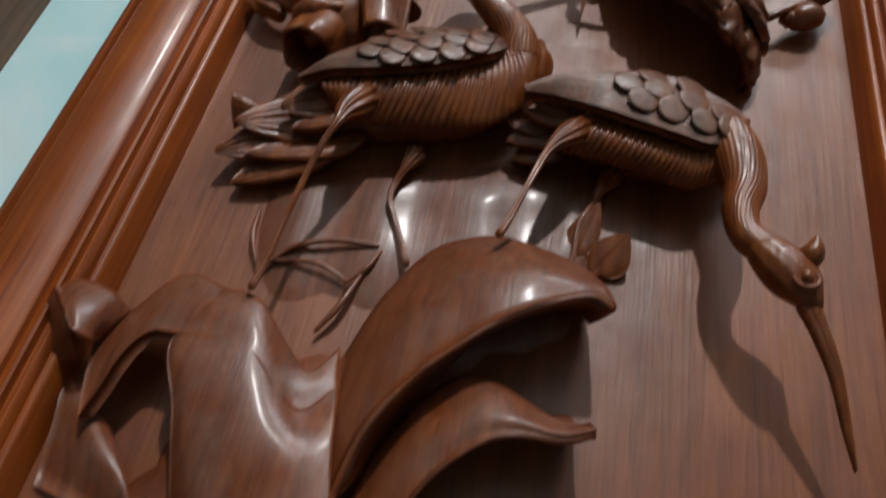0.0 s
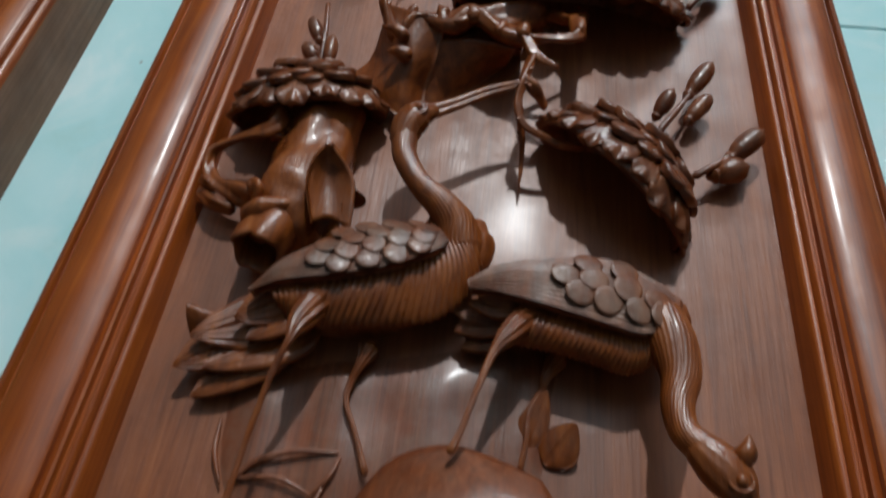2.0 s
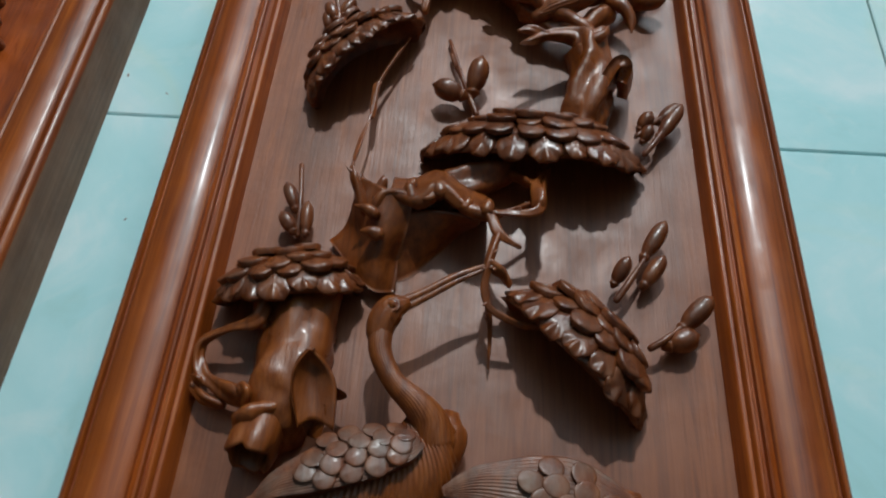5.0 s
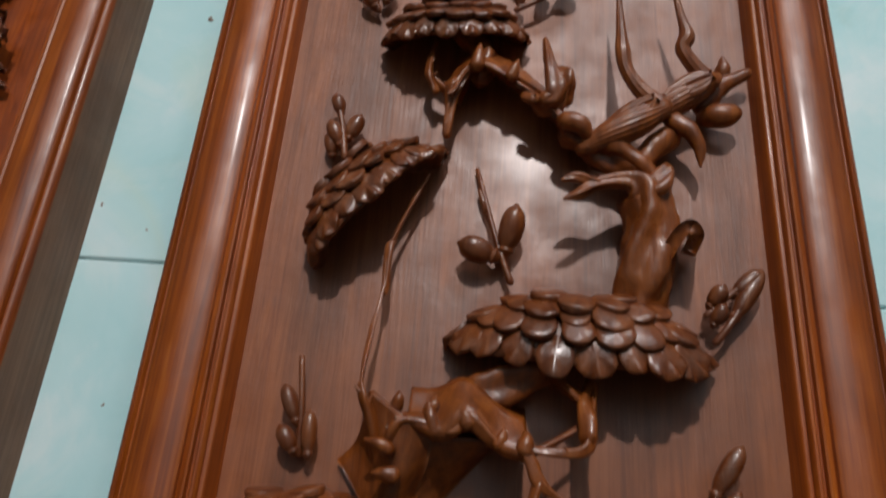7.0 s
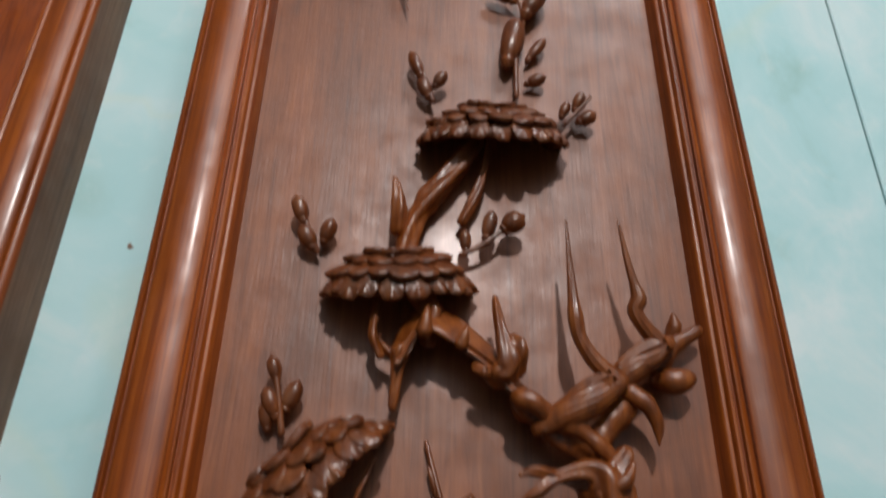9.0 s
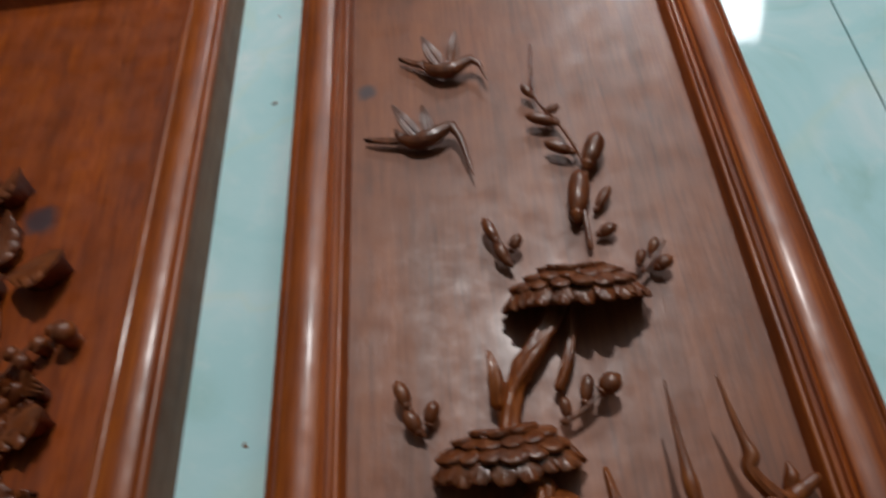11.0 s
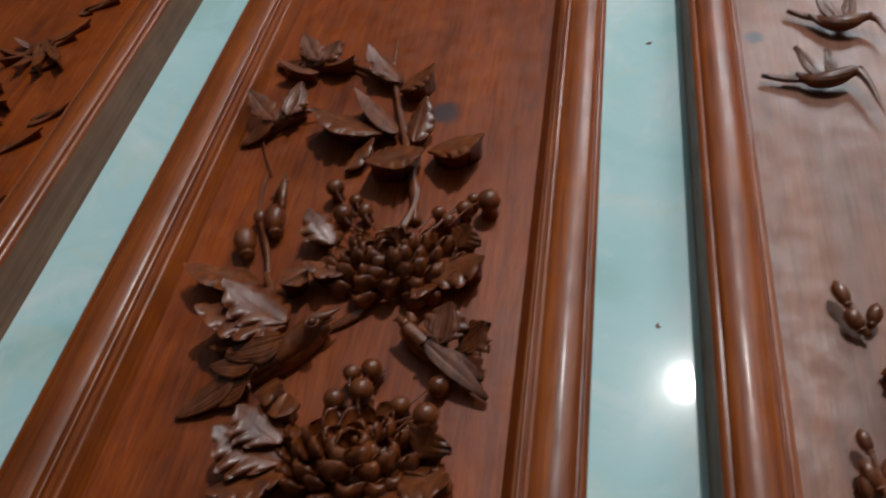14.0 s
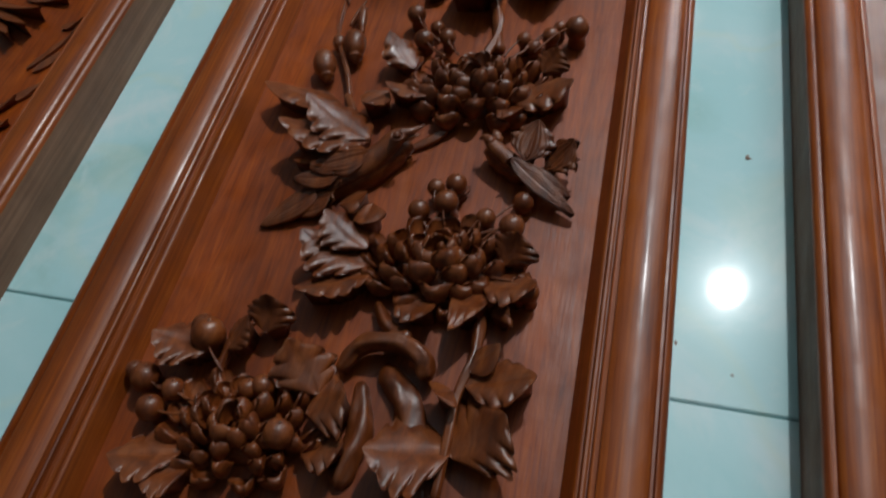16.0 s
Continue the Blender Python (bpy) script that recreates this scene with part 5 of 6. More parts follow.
# bud sprigs
for stem, buds in (
    ([(0.0896, 0.3744, 0.036), (0.0968, 0.3848, 0.038), (0.1088, 0.4048, 0.038)], [(*[(0.088, 0.384, 0.036), (0.0968, 0.3992, 0.044)], .0055), (*[(0.1064, 0.4024, 0.036), (0.1216, 0.428, 0.04)], .0062), (*[(0.1056, 0.3848, 0.034), (0.12, 0.4056, 0.036)], .0058)]),
    ([(0.1072, 0.3448, 0.036), (0.1152, 0.3496, 0.038), (0.1304, 0.3624, 0.038)], [(*[(0.1248, 0.3568, 0.036), (0.144, 0.3768, 0.04)], .0070), (*[(0.116, 0.3472, 0.034), (0.1352, 0.3552, 0.034)], .0085)]),
    ([(0.1136, 0.484, 0.036), (0.12, 0.492, 0.038), (0.1328, 0.5112, 0.038)], [(*[(0.1128, 0.4936, 0.036), (0.1184, 0.504, 0.042)], .0050), (*[(0.1232, 0.4968, 0.036), (0.1416, 0.5264, 0.038)], .0060)]),
    ([(-0.1072, 0.4112, 0.032), (-0.108, 0.4336, 0.036), (-0.112, 0.4632, 0.036)], [(*[(-0.1096, 0.4264, 0.036), (-0.1184, 0.4464, 0.038)], .0050), (*[(-0.1088, 0.4112, 0.034), (-0.1184, 0.4248, 0.036)], .0055), (*[(-0.1016, 0.4096, 0.034), (-0.1032, 0.4336, 0.036)], .0050)]),
    ([(0.0016, 0.5144, 0.034), (-0.0072, 0.5392, 0.034), (-0.0216, 0.5912, 0.028)], [(*[(-0.0072, 0.5288, 0.036), (-0.0288, 0.5352, 0.04)], .0090), (*[(-0.0024, 0.532, 0.034), (0.0032, 0.5584, 0.044)], .0085), (*[(-0.0112, 0.552, 0.03), (-0.02, 0.5768, 0.03)], .0022)]),
    ([(0.1096, 0.4992, 0.036), (0.12, 0.5088, 0.038), (0.1352, 0.5216, 0.038)], [(*[(0.1112, 0.504, 0.036), (0.1192, 0.5152, 0.042)], .0058), (*[(0.124, 0.5112, 0.036), (0.1408, 0.5264, 0.038)], .0058)]),
    ([(-0.1048, 0.5928, 0.034), (-0.108, 0.612, 0.036), (-0.1128, 0.632, 0.038)], [(*[(-0.108, 0.6008, 0.034), (-0.1168, 0.6184, 0.036)], .0060), (*[(-0.1048, 0.6056, 0.034), (-0.0976, 0.6232, 0.036)], .0060), (*[(-0.1104, 0.6232, 0.036), (-0.1152, 0.6376, 0.038)], .0050), (*[(-0.1136, 0.5952, 0.03), (-0.1168, 0.6112, 0.034)], .0050)]),
    ([(-0.096, 0.7128, 0.032), (-0.1032, 0.7296, 0.036), (-0.112, 0.7504, 0.038)], [(*[(-0.0928, 0.7192, 0.032), (-0.0872, 0.7352, 0.036)], .0060), (*[(-0.0984, 0.7144, 0.032), (-0.1072, 0.7296, 0.036)], .0066), (*[(-0.1056, 0.732, 0.036), (-0.1128, 0.7512, 0.038)], .0062)]),
    ([(-0.0016, 0.712, 0.036), (0.0136, 0.72, 0.038), (0.032, 0.736, 0.04)], [(*[(0.0248, 0.7296, 0.038), (0.0384, 0.7392, 0.042)], .0085), (*[(0.0136, 0.7224, 0.038), (0.0184, 0.7416, 0.042)], .0058), (*[(0.0008, 0.7136, 0.036), (0, 0.728, 0.04)], .0045)]),
    ([(0.0728, 0.8224, 0.036), (0.084, 0.8344, 0.038), (0.092, 0.8448, 0.04)], [(*[(0.0824, 0.8248, 0.034), (0.0952, 0.832, 0.036)], .0065), (*[(0.08, 0.8336, 0.036), (0.0864, 0.848, 0.04)], .0050), (*[(0.0704, 0.8288, 0.034), (0.076, 0.8416, 0.036)], .0045)]),
    ([(-0.0232, 0.84, 0.034), (-0.0296, 0.86, 0.036), (-0.04, 0.8832, 0.036)], [(*[(-0.0256, 0.8424, 0.034), (-0.0328, 0.86, 0.036)], .0060), (*[(-0.032, 0.8608, 0.036), (-0.0408, 0.8848, 0.036)], .0055), (*[(-0.0224, 0.8528, 0.034), (-0.0144, 0.8648, 0.038)], .0055)]),
    ([(0.0392, 0.8512, 0.03), (0.04, 0.8944, 0.034), (0.0464, 0.9312, 0.034), (0.032, 0.98, 0.034), (0.0152, 1.018, 0.034), (0.02, 1.084, 0.032)],
     [(*[(0.032, 0.8768, 0.034), (0.0408, 0.9232, 0.036)], .0105), (*[(0.0472, 0.9264, 0.036), (0.0624, 0.9592, 0.038)], .0095), (*[(0.0464, 0.8624, 0.03), (0.0608, 0.8672, 0.034)], .0060), (*[(0.048, 0.8856, 0.03), (0.0624, 0.9056, 0.034)], .0050),
      (*[(0.0408, 0.9448, 0.034), (0.0176, 0.9576, 0.036)], .0060), (*[(0.032, 0.98, 0.034), (0.0056, 0.9904, 0.036)], .0060), (*[(0.0224, 0.9912, 0.034), (0.0344, 0.9992, 0.036)], .0048), (*[(0.0144, 1.014, 0.034), (0.0056, 1.028, 0.036)], .0045)]),
):
    sprig(PANEL_A, stem, buds)

# two small long-necked birds on the upper bough
for body, neck, plate in (
    ([(0.04, 0.5944, 0.05, 0.005), (0.056, 0.6024, 0.054, 0.01), (0.0728, 0.612, 0.056, 0.011), (0.088, 0.6224, 0.056, 0.007)],
     [(0.0864, 0.6224, 0.056, 0.007), (0.0744, 0.6328, 0.058, 0.0058), (0.0664, 0.6456, 0.06, 0.005), (0.064, 0.6584, 0.062, 0.0056), (0.0632, 0.6704, 0.063, 0.004), (0.0624, 0.692, 0.064, 0.0024), (0.0616, 0.7224, 0.066, 0.0008)],
     [(0.0816, 0.6224, 0.066), (0.0416, 0.5928, 0.054)]),
    ([(0.0816, 0.62, 0.044, 0.005), (0.0952, 0.6304, 0.048, 0.01), (0.1088, 0.6408, 0.048, 0.01), (0.1216, 0.6496, 0.048, 0.006)],
     [(0.1176, 0.6456, 0.05, 0.007), (0.1064, 0.6576, 0.054, 0.0055), (0.1016, 0.6664, 0.056, 0.0055), (0.104, 0.6736, 0.058, 0.006), (0.1016, 0.6832, 0.06, 0.0034), (0.0984, 0.6992, 0.062, 0.0024), (0.0944, 0.7232, 0.066, 0.0008)],
     [(0.1168, 0.644, 0.06), (0.088, 0.6312, 0.054)])):
    s = Shape()
    tube(s, [(x, y, z, r * 0.85) for x, y, z, r in body], 120, 7, ribs=20, rib=0.03, twist=0.03)
    tube(s, [(x, y, z, r * 0.82) for x, y, z, r in neck], 60, 6, ribs=10, rib=0.04, twist=0.03)
    q = leaf_shape((Vector(plate[1]) - Vector(plate[0])).length, 0.014, 0.05, 0.4, 0)
    m = frame_at(plate[0], Vector(plate[1]) - Vector(plate[0]), (0, 0, 1))
    sheet(s, [[tuple(m @ Vector(p)) for p in row[:: 4]] for row in q[::2]], 0.004, 4, 4, groove=0.0004, lines=4)
    on(PANEL_A, "small_bird_carving", s, BARK, "small long-necked wading bird carved in relief")
s = Shape()
for pts in ([(0.0952, 0.6192, 0.046, 0.006), (0.1056, 0.6104, 0.048, 0.006), (0.1104, 0.6, 0.046, 0.004), (0.1104, 0.5896, 0.044, 0.001)], [(0.096, 0.6128, 0.04, 0.007), (0.0848, 0.6024, 0.044, 0.008), (0.0744, 0.5896, 0.044, 0.008)],
            [(0.1184, 0.6288, 0.036, 0.007), (0.1256, 0.628, 0.04, 0.0075), (0.1344, 0.6304, 0.04, 0.005)], [(0.116, 0.6384, 0.034, 0.006), (0.1256, 0.6488, 0.038, 0.006), (0.1448, 0.6624, 0.038, 0.004)], [(0.128, 0.656, 0.034, 0.004), (0.1304, 0.664, 0.038, 0.005), (0.1304, 0.6712, 0.04, 0.002)],
            [(0.048, 0.6008, 0.044, 0.008), (0.0584, 0.5984, 0.052, 0.009), (0.0664, 0.5928, 0.052, 0.006), (0.0792, 0.5824, 0.05, 0.005), (0.0824, 0.5728, 0.048, 0.003)]):
    tube(s, pts, 12, 5, rough=0.3)
on(PANEL_A, "bough_leaf", s, BARK, "curled carved leaves below the small birds")

# two small birds in flight near the top
for limbs, plates in (
    ([[(-0.1072, 0.984, 0.032, 0.004), (-0.0936, 0.9768, 0.034, 0.0085), (-0.0784, 0.9784, 0.036, 0.01), (-0.0648, 0.9848, 0.038, 0.007), (-0.0592, 0.9856, 0.039, 0.006)], [(-0.06, 0.9856, 0.039, 0.0055), (-0.0536, 0.9728, 0.038, 0.004), (-0.0488, 0.9528, 0.036, 0.0025), (-0.0448, 0.9328, 0.034, 0.0007)]],
     [([(-0.1048, 0.98, 0.034), (-0.1376, 0.988, 0.03)], .006), ([(-0.0888, 0.9776, 0.038), (-0.1104, 1.011, 0.044)], .011), ([(-0.0792, 0.9784, 0.04), (-0.084, 1.008, 0.044)], .010), ([(-0.0864, 0.9744, 0.036), (-0.1096, 0.9864, 0.034)], .010)]),
    ([[(-0.0824, 1.074, 0.032, 0.004), (-0.0712, 1.062, 0.034, 0.008), (-0.056, 1.059, 0.036, 0.0095), (-0.0432, 1.064, 0.038, 0.0065), (-0.0368, 1.066, 0.039, 0.0055)], [(-0.0392, 1.066, 0.039, 0.005), (-0.0304, 1.061, 0.038, 0.0036), (-0.0272, 1.051, 0.037, 0.0022), (-0.024, 1.040, 0.036, 0.0007)]],
     [([(-0.0776, 1.070, 0.034), (-0.1048, 1.087, 0.03)], .006), ([(-0.064, 1.062, 0.038), (-0.0816, 1.097, 0.044)], .013), ([(-0.0552, 1.062, 0.04), (-0.0488, 1.100, 0.044)], .011), ([(-0.064, 1.058, 0.036), (-0.088, 1.074, 0.034)], .010)])):
    s = Shape()
    for k, pts in enumerate(limbs):
        tube(s, [(x, y, z, r * 0.8) for x, y, z, r in pts], 48 if k == 0 else 14, 7, flat=0.9, ribs=12 if k == 0 else 0, rib=0.03, twist=0.03)
    for ends, w in plates:
        q = leaf_shape((Vector(ends[1]) - Vector(ends[0])).length, w, 0.15, 0.6, 0, seed=int(w * 1e4))
        m = frame_at(ends[0], Vector(ends[1]) - Vector(ends[0]), (0, 0, 1))
        sheet(s, [[tuple(m @ Vector(p)) for p in row[:: 4]] for row in q[::2]], 0.004, 4, 3, groove=0.0007, lines=6)
    on(PANEL_A, "flying_bird_carving", s, CARVED, "tiny bird in flight carved in relief")

# ---- panel B: peonies, leaves, berries, birds ----
PEONIES = [[(-0.4392, 0.7536, 0.04)][0], [(-0.4312, 0.5928, 0.04)][0], [(-0.5296, 0.4592, 0.04)][0]]
for at, r, seed in zip(PEONIES, (0.052, 0.050, 0.048), (11, 12, 13)):
    flower(PANEL_B, at, r, seed)
for (root, tip), w, cu, fo, lo, ro in (
    ([(-0.4696, 0.7416, 0.034), (-0.5088, 0.74, 0.042)], .020, .2, .5, 2, 0), ([(-0.492, 0.768, 0.034), (-0.5184, 0.7936, 0.044)], .020, .3, .4, 3, 0), ([(-0.4104, 0.7384, 0.034), (-0.3616, 0.7528, 0.044)], .024, .2, .5, 3, 10),
    ([(-0.3888, 0.768, 0.036), (-0.3768, 0.7816, 0.05)], .020, .3, .6, 5, 0), ([(-0.4184, 0.732, 0.034), (-0.3968, 0.7248, 0.04)], .022, .2, .4, 2, 0), ([(-0.5072, 0.7416, 0.034), (-0.5216, 0.7176, 0.042)], .018, .2, .4, 2, 0),
    ([(-0.476, 0.5768, 0.034), (-0.5208, 0.5496, 0.044)], .022, .15, .5, 4, 0), ([(-0.4792, 0.5808, 0.034), (-0.5296, 0.5944, 0.046)], .032, .2, .4, 4, 0), ([(-0.4832, 0.592, 0.038), (-0.5168, 0.6104, 0.05)], .024, .2, .4, 4, 0),
    ([(-0.4176, 0.5648, 0.036), (-0.3928, 0.5544, 0.044)], .030, .2, .4, 4, 0), ([(-0.4016, 0.5784, 0.034), (-0.3616, 0.5736, 0.044)], .024, .3, .5, 3, 0), ([(-0.3888, 0.592, 0.036), (-0.3792, 0.6096, 0.052)], .022, .3, .6, 5, 0), ([(-0.4552, 0.56, 0.034), (-0.4248, 0.5488, 0.04)], .020, .3, .4, 3, 0),
    ([(-0.5608, 0.436, 0.034), (-0.6016, 0.424, 0.042)], .024, .15, .5, 3, 0), ([(-0.5528, 0.4272, 0.034), (-0.5776, 0.4152, 0.042)], .022, .2, .5, 3, 0), ([(-0.4872, 0.4496, 0.034), (-0.4576, 0.4552, 0.042)], .020, .2, .5, 3, 0), ([(-0.4904, 0.4728, 0.036), (-0.4624, 0.484, 0.048)], .030, .2, .4, 3, 0),
    ([(-0.5648, 0.5048, 0.036), (-0.6064, 0.5056, 0.044)], .026, .2, .5, 4, 0), ([(-0.4864, 0.4848, 0.036), (-0.5096, 0.512, 0.052)], .024, .3, .5, 3, 0), ([(-0.5328, 0.5192, 0.038), (-0.532, 0.5416, 0.052)], .020, .5, .6, 6, 0), ([(-0.5568, 0.5048, 0.036), (-0.5424, 0.5256, 0.048)], .014, .2, .5, 5, 0),
    ([(-0.3968, 0.4648, 0.034), (-0.4456, 0.4528, 0.046)], .036, .25, .5, 4, 0), ([(-0.3976, 0.4616, 0.034), (-0.3664, 0.4872, 0.048)], .036, .25, .5, 4, 0), ([(-0.3984, 0.5064, 0.036), (-0.3528, 0.5128, 0.046)], .022, .2, .6, 5, 0), ([(-0.396, 0.5136, 0.038), (-0.3784, 0.5304, 0.048)], .014, .1, .6, 0, 0), ([(-0.404, 0.5008, 0.038), (-0.4112, 0.492, 0.048)], .018, .2, .6, 0, 0),
    ([(-0.5424, 0.7232, 0.034), (-0.6088, 0.7328, 0.042)], .022, .1, .5, 1, 0), ([(-0.5072, 0.6864, 0.04), (-0.56, 0.7088, 0.052)], .028, .35, .5, 4, 0), ([(-0.5072, 0.6856, 0.038), (-0.5768, 0.6850, 0.048)], .028, .3, .5, 4, 0), ([(-0.512, 0.6770, 0.034), (-0.566, 0.6620, 0.036)], .018, .1, .5, 3, 0),
    ([(-0.4768, 0.8992, 0.036), (-0.5496, 0.9192, 0.042)], .030, .2, .6, 6, 0), ([(-0.4336, 0.8784, 0.038), (-0.4808, 0.8488, 0.044)], .034, .2, .6, 6, 0), ([(-0.4304, 0.8752, 0.038), (-0.3784, 0.8872, 0.044)], .032, .2, .6, 6, 0),
    ([(-0.464, 0.8992, 0.036), (-0.5136, 0.9496, 0.044)], .014, .1, .5, 0, 0), ([(-0.4728, 0.9592, 0.036), (-0.4376, 0.9816, 0.048)], .022, .2, .6, 5, 0), ([(-0.4752, 0.972, 0.036), (-0.5144, 1.015, 0.044)], .018, .2, .5, 2, 0), ([(-0.4464, 0.8904, 0.034), (-0.4408, 0.9392, 0.042)], .016, .2, .5, 5, 0),
    ([(-0.564, 0.9888, 0.034), (-0.6072, 0.9952, 0.04)], .012, .3, .5, 0, 0), ([(-0.5728, 0.9976, 0.034), (-0.5896, 1.034, 0.042)], .012, .3, .5, 0, 0), ([(-0.5616, 1.002, 0.034), (-0.5256, 1.002, 0.04)], .014, .3, .5, 0, 0),
    ([(-0.504, 0.8568, 0.03), (-0.4832, 0.8912, 0.036)], .012, .1, .4, 2, 0), ([(-0.5144, 0.6264, 0.038), (-0.4912, 0.632, 0.044)], .018, .3, .5, 1, 0), ([(-0.4896, 0.6296, 0.038), (-0.4896, 0.6056, 0.044)], .016, .2, .5, 1, 0), ([(-0.3904, 0.5552, 0.034), (-0.3792, 0.5608, 0.042)], .018, .2, .5, 1, 0)):
    leaf(PANEL_B, root, tip, w * 1.3, cu, fo, lo, seed=int(root[0] * 1e4) % 97, roll=ro, base=ZB)
for pts_r in (([(-0.5048, 0.8288, 0.036)], .0075), ([(-0.492, 0.8008, 0.034)], .0078), ([(-0.4728, 0.8048, 0.034)], .0065), ([(-0.4848, 0.8192, 0.03)], .006), ([(-0.4088, 0.8056, 0.034)], .006), ([(-0.388, 0.8112, 0.034)], .0068), ([(-0.368, 0.8176, 0.038)], .0090),
              ([(-0.4, 0.7992, 0.032)], .006), ([(-0.3824, 0.824, 0.032)], .005), ([(-0.4552, 0.6288, 0.036)], .0072), ([(-0.4368, 0.6368, 0.038)], .0080), ([(-0.4336, 0.6544, 0.036)], .0072), ([(-0.448, 0.6512, 0.034)], .0060), ([(-0.4072, 0.628, 0.036)], .0064), ([(-0.388, 0.6216, 0.038)], .0082),
              ([(-0.3848, 0.648, 0.03)], .0070), ([(-0.5704, 0.512, 0.04)], .0105), ([(-0.6048, 0.4784, 0.034)], .0090), ([(-0.5824, 0.4736, 0.034)], .0070), ([(-0.5928, 0.4592, 0.034)], .0082), ([(-0.6168, 0.4832, 0.03)], .006),
              ([(-0.5, 0.4552, 0.042)], .0085), ([(-0.5296, 0.48, 0.04)], .0062), ([(-0.5208, 0.4832, 0.04)], .0070), ([(-0.5752, 0.5168, 0.04)], .0080), ([(-0.3696, 0.5744, 0.036)], .0070)):
    near = min(PEONIES, key=lambda q: math.hypot(q[0] - pts_r[0][0][0], q[1] - pts_r[0][0][1]))
    berry(PANEL_B, pts_r[0][0], pts_r[1], base=ZB, toward=near)
for pts in ([(-0.5376, 0.7256, 0.026, 0.003), (-0.5496, 0.7616, 0.03, 0.003), (-0.5712, 0.8072, 0.03, 0.002), (-0.5776, 0.8504, 0.03, 0.001)], [(-0.516, 0.6856, 0.03, 0.004), (-0.5272, 0.712, 0.032, 0.004), (-0.5424, 0.7368, 0.03, 0.003)],
            [(-0.4784, 0.5072, 0.03, 0.006), (-0.468, 0.5216, 0.036, 0.007), (-0.4456, 0.5256, 0.04, 0.008), (-0.4272, 0.5184, 0.04, 0.009), (-0.4224, 0.5104, 0.034, 0.008)], [(-0.4488, 0.5112, 0.024, 0.01), (-0.4328, 0.4912, 0.022, 0.013), (-0.42, 0.4656, 0.02, 0.015), (-0.4088, 0.4336, 0.02, 0.015)],
            [(-0.3976, 0.556, 0.03, 0.005), (-0.3952, 0.5264, 0.034, 0.005), (-0.4008, 0.4992, 0.034, 0.004), (-0.4008, 0.468, 0.034, 0.004), (-0.4008, 0.4384, 0.034, 0.004)], [(-0.4672, 0.5552, 0.028, 0.004), (-0.4544, 0.5384, 0.032, 0.006), (-0.4408, 0.5312, 0.034, 0.006)],
            [(-0.4416, 0.86, 0.028, 0.005), (-0.4336, 0.8272, 0.026, 0.005), (-0.4392, 0.7936, 0.026, 0.005)], [(-0.4256, 0.6576, 0.03, 0.0016), (-0.4456, 0.6184, 0.034, 0.0016), (-0.4464, 0.604, 0.034, 0.0016)], [(-0.3888, 0.6248, 0.034, 0.0016), (-0.4088, 0.616, 0.034, 0.0016), (-0.4224, 0.6024, 0.034, 0.0016)],
            [(-0.548, 0.4768, 0.03, 0.004), (-0.5584, 0.4936, 0.032, 0.004), (-0.5536, 0.5176, 0.036, 0.004), (-0.548, 0.5304, 0.036, 0.003)], [(-0.4544, 0.7296, 0.026, 0.004), (-0.4592, 0.708, 0.024, 0.005), (-0.4824, 0.6904, 0.022, 0.004)], [(-0.4616, 0.44, 0.024, 0.01), (-0.4568, 0.472, 0.024, 0.01), (-0.464, 0.4968, 0.024, 0.008)],
            [(-0.4304, 0.804, 0.024, 0.006), (-0.44, 0.848, 0.026, 0.006), (-0.4528, 0.8888, 0.028, 0.005), (-0.4704, 0.9416, 0.03, 0.004), (-0.4856, 0.9928, 0.03, 0.003), (-0.4936, 1.049, 0.03, 0.001)], [(-0.5752, 0.9992, 0.026, 0.003), (-0.548, 1.014, 0.028, 0.003), (-0.4936, 0.9864, 0.028, 0.003)],
            [(-0.5872, 0.4744, 0.03, 0.0015), (-0.5696, 0.4616, 0.03, 0.0015), (-0.5568, 0.46, 0.03, 0.002)], [(-0.4032, 0.8048, 0.03, 0.0016), (-0.4176, 0.78, 0.034, 0.0016), (-0.4288, 0.7664, 0.034, 0.0016)], [(-0.576, 0.8536, 0.024, 0.001), (-0.5944, 0.8888, 0.026, 0.0012), (-0.6088, 0.9232, 0.024, 0.0006)], [(-0.5632, 0.8192, 0.03, 0.003), (-0.5592, 0.8352, 0.032, 0.003), (-0.5552, 0.8456, 0.034, 0.001)]):
    stem = tube(Shape(), [(x, y, z, r * 0.7) for x, y, z, r in pts], 40, 7, rough=0.34, ribs=4, rib=0.09, twist=0.045)
    tube(stem, [(x, y, z * 0.45 + ZB * 0.55, r * 0.4) for x, y, z, r in pts], 14, 6, flat=1.5, rough=0.1)
    on(PANEL_B, "stem", stem, CARVED_WARM)
for base, tip, r in (([(-0.5648, 0.7536, 0.03), (-0.5752, 0.7792, 0.036)] + [.0095]), ([(-0.5472, 0.7776, 0.03), (-0.5544, 0.8048, 0.036)] + [.0095]), ([(-0.564, 0.7888, 0.028), (-0.5696, 0.8032, 0.032)] + [.0055]), ([(-0.5504, 0.8088, 0.03), (-0.556, 0.8392, 0.034)] + [.004])):
    s = Shape()
    bud(s, base, tip, r, 6)
    on(PANEL_B, "flower_bud", s, CARVED_WARM)
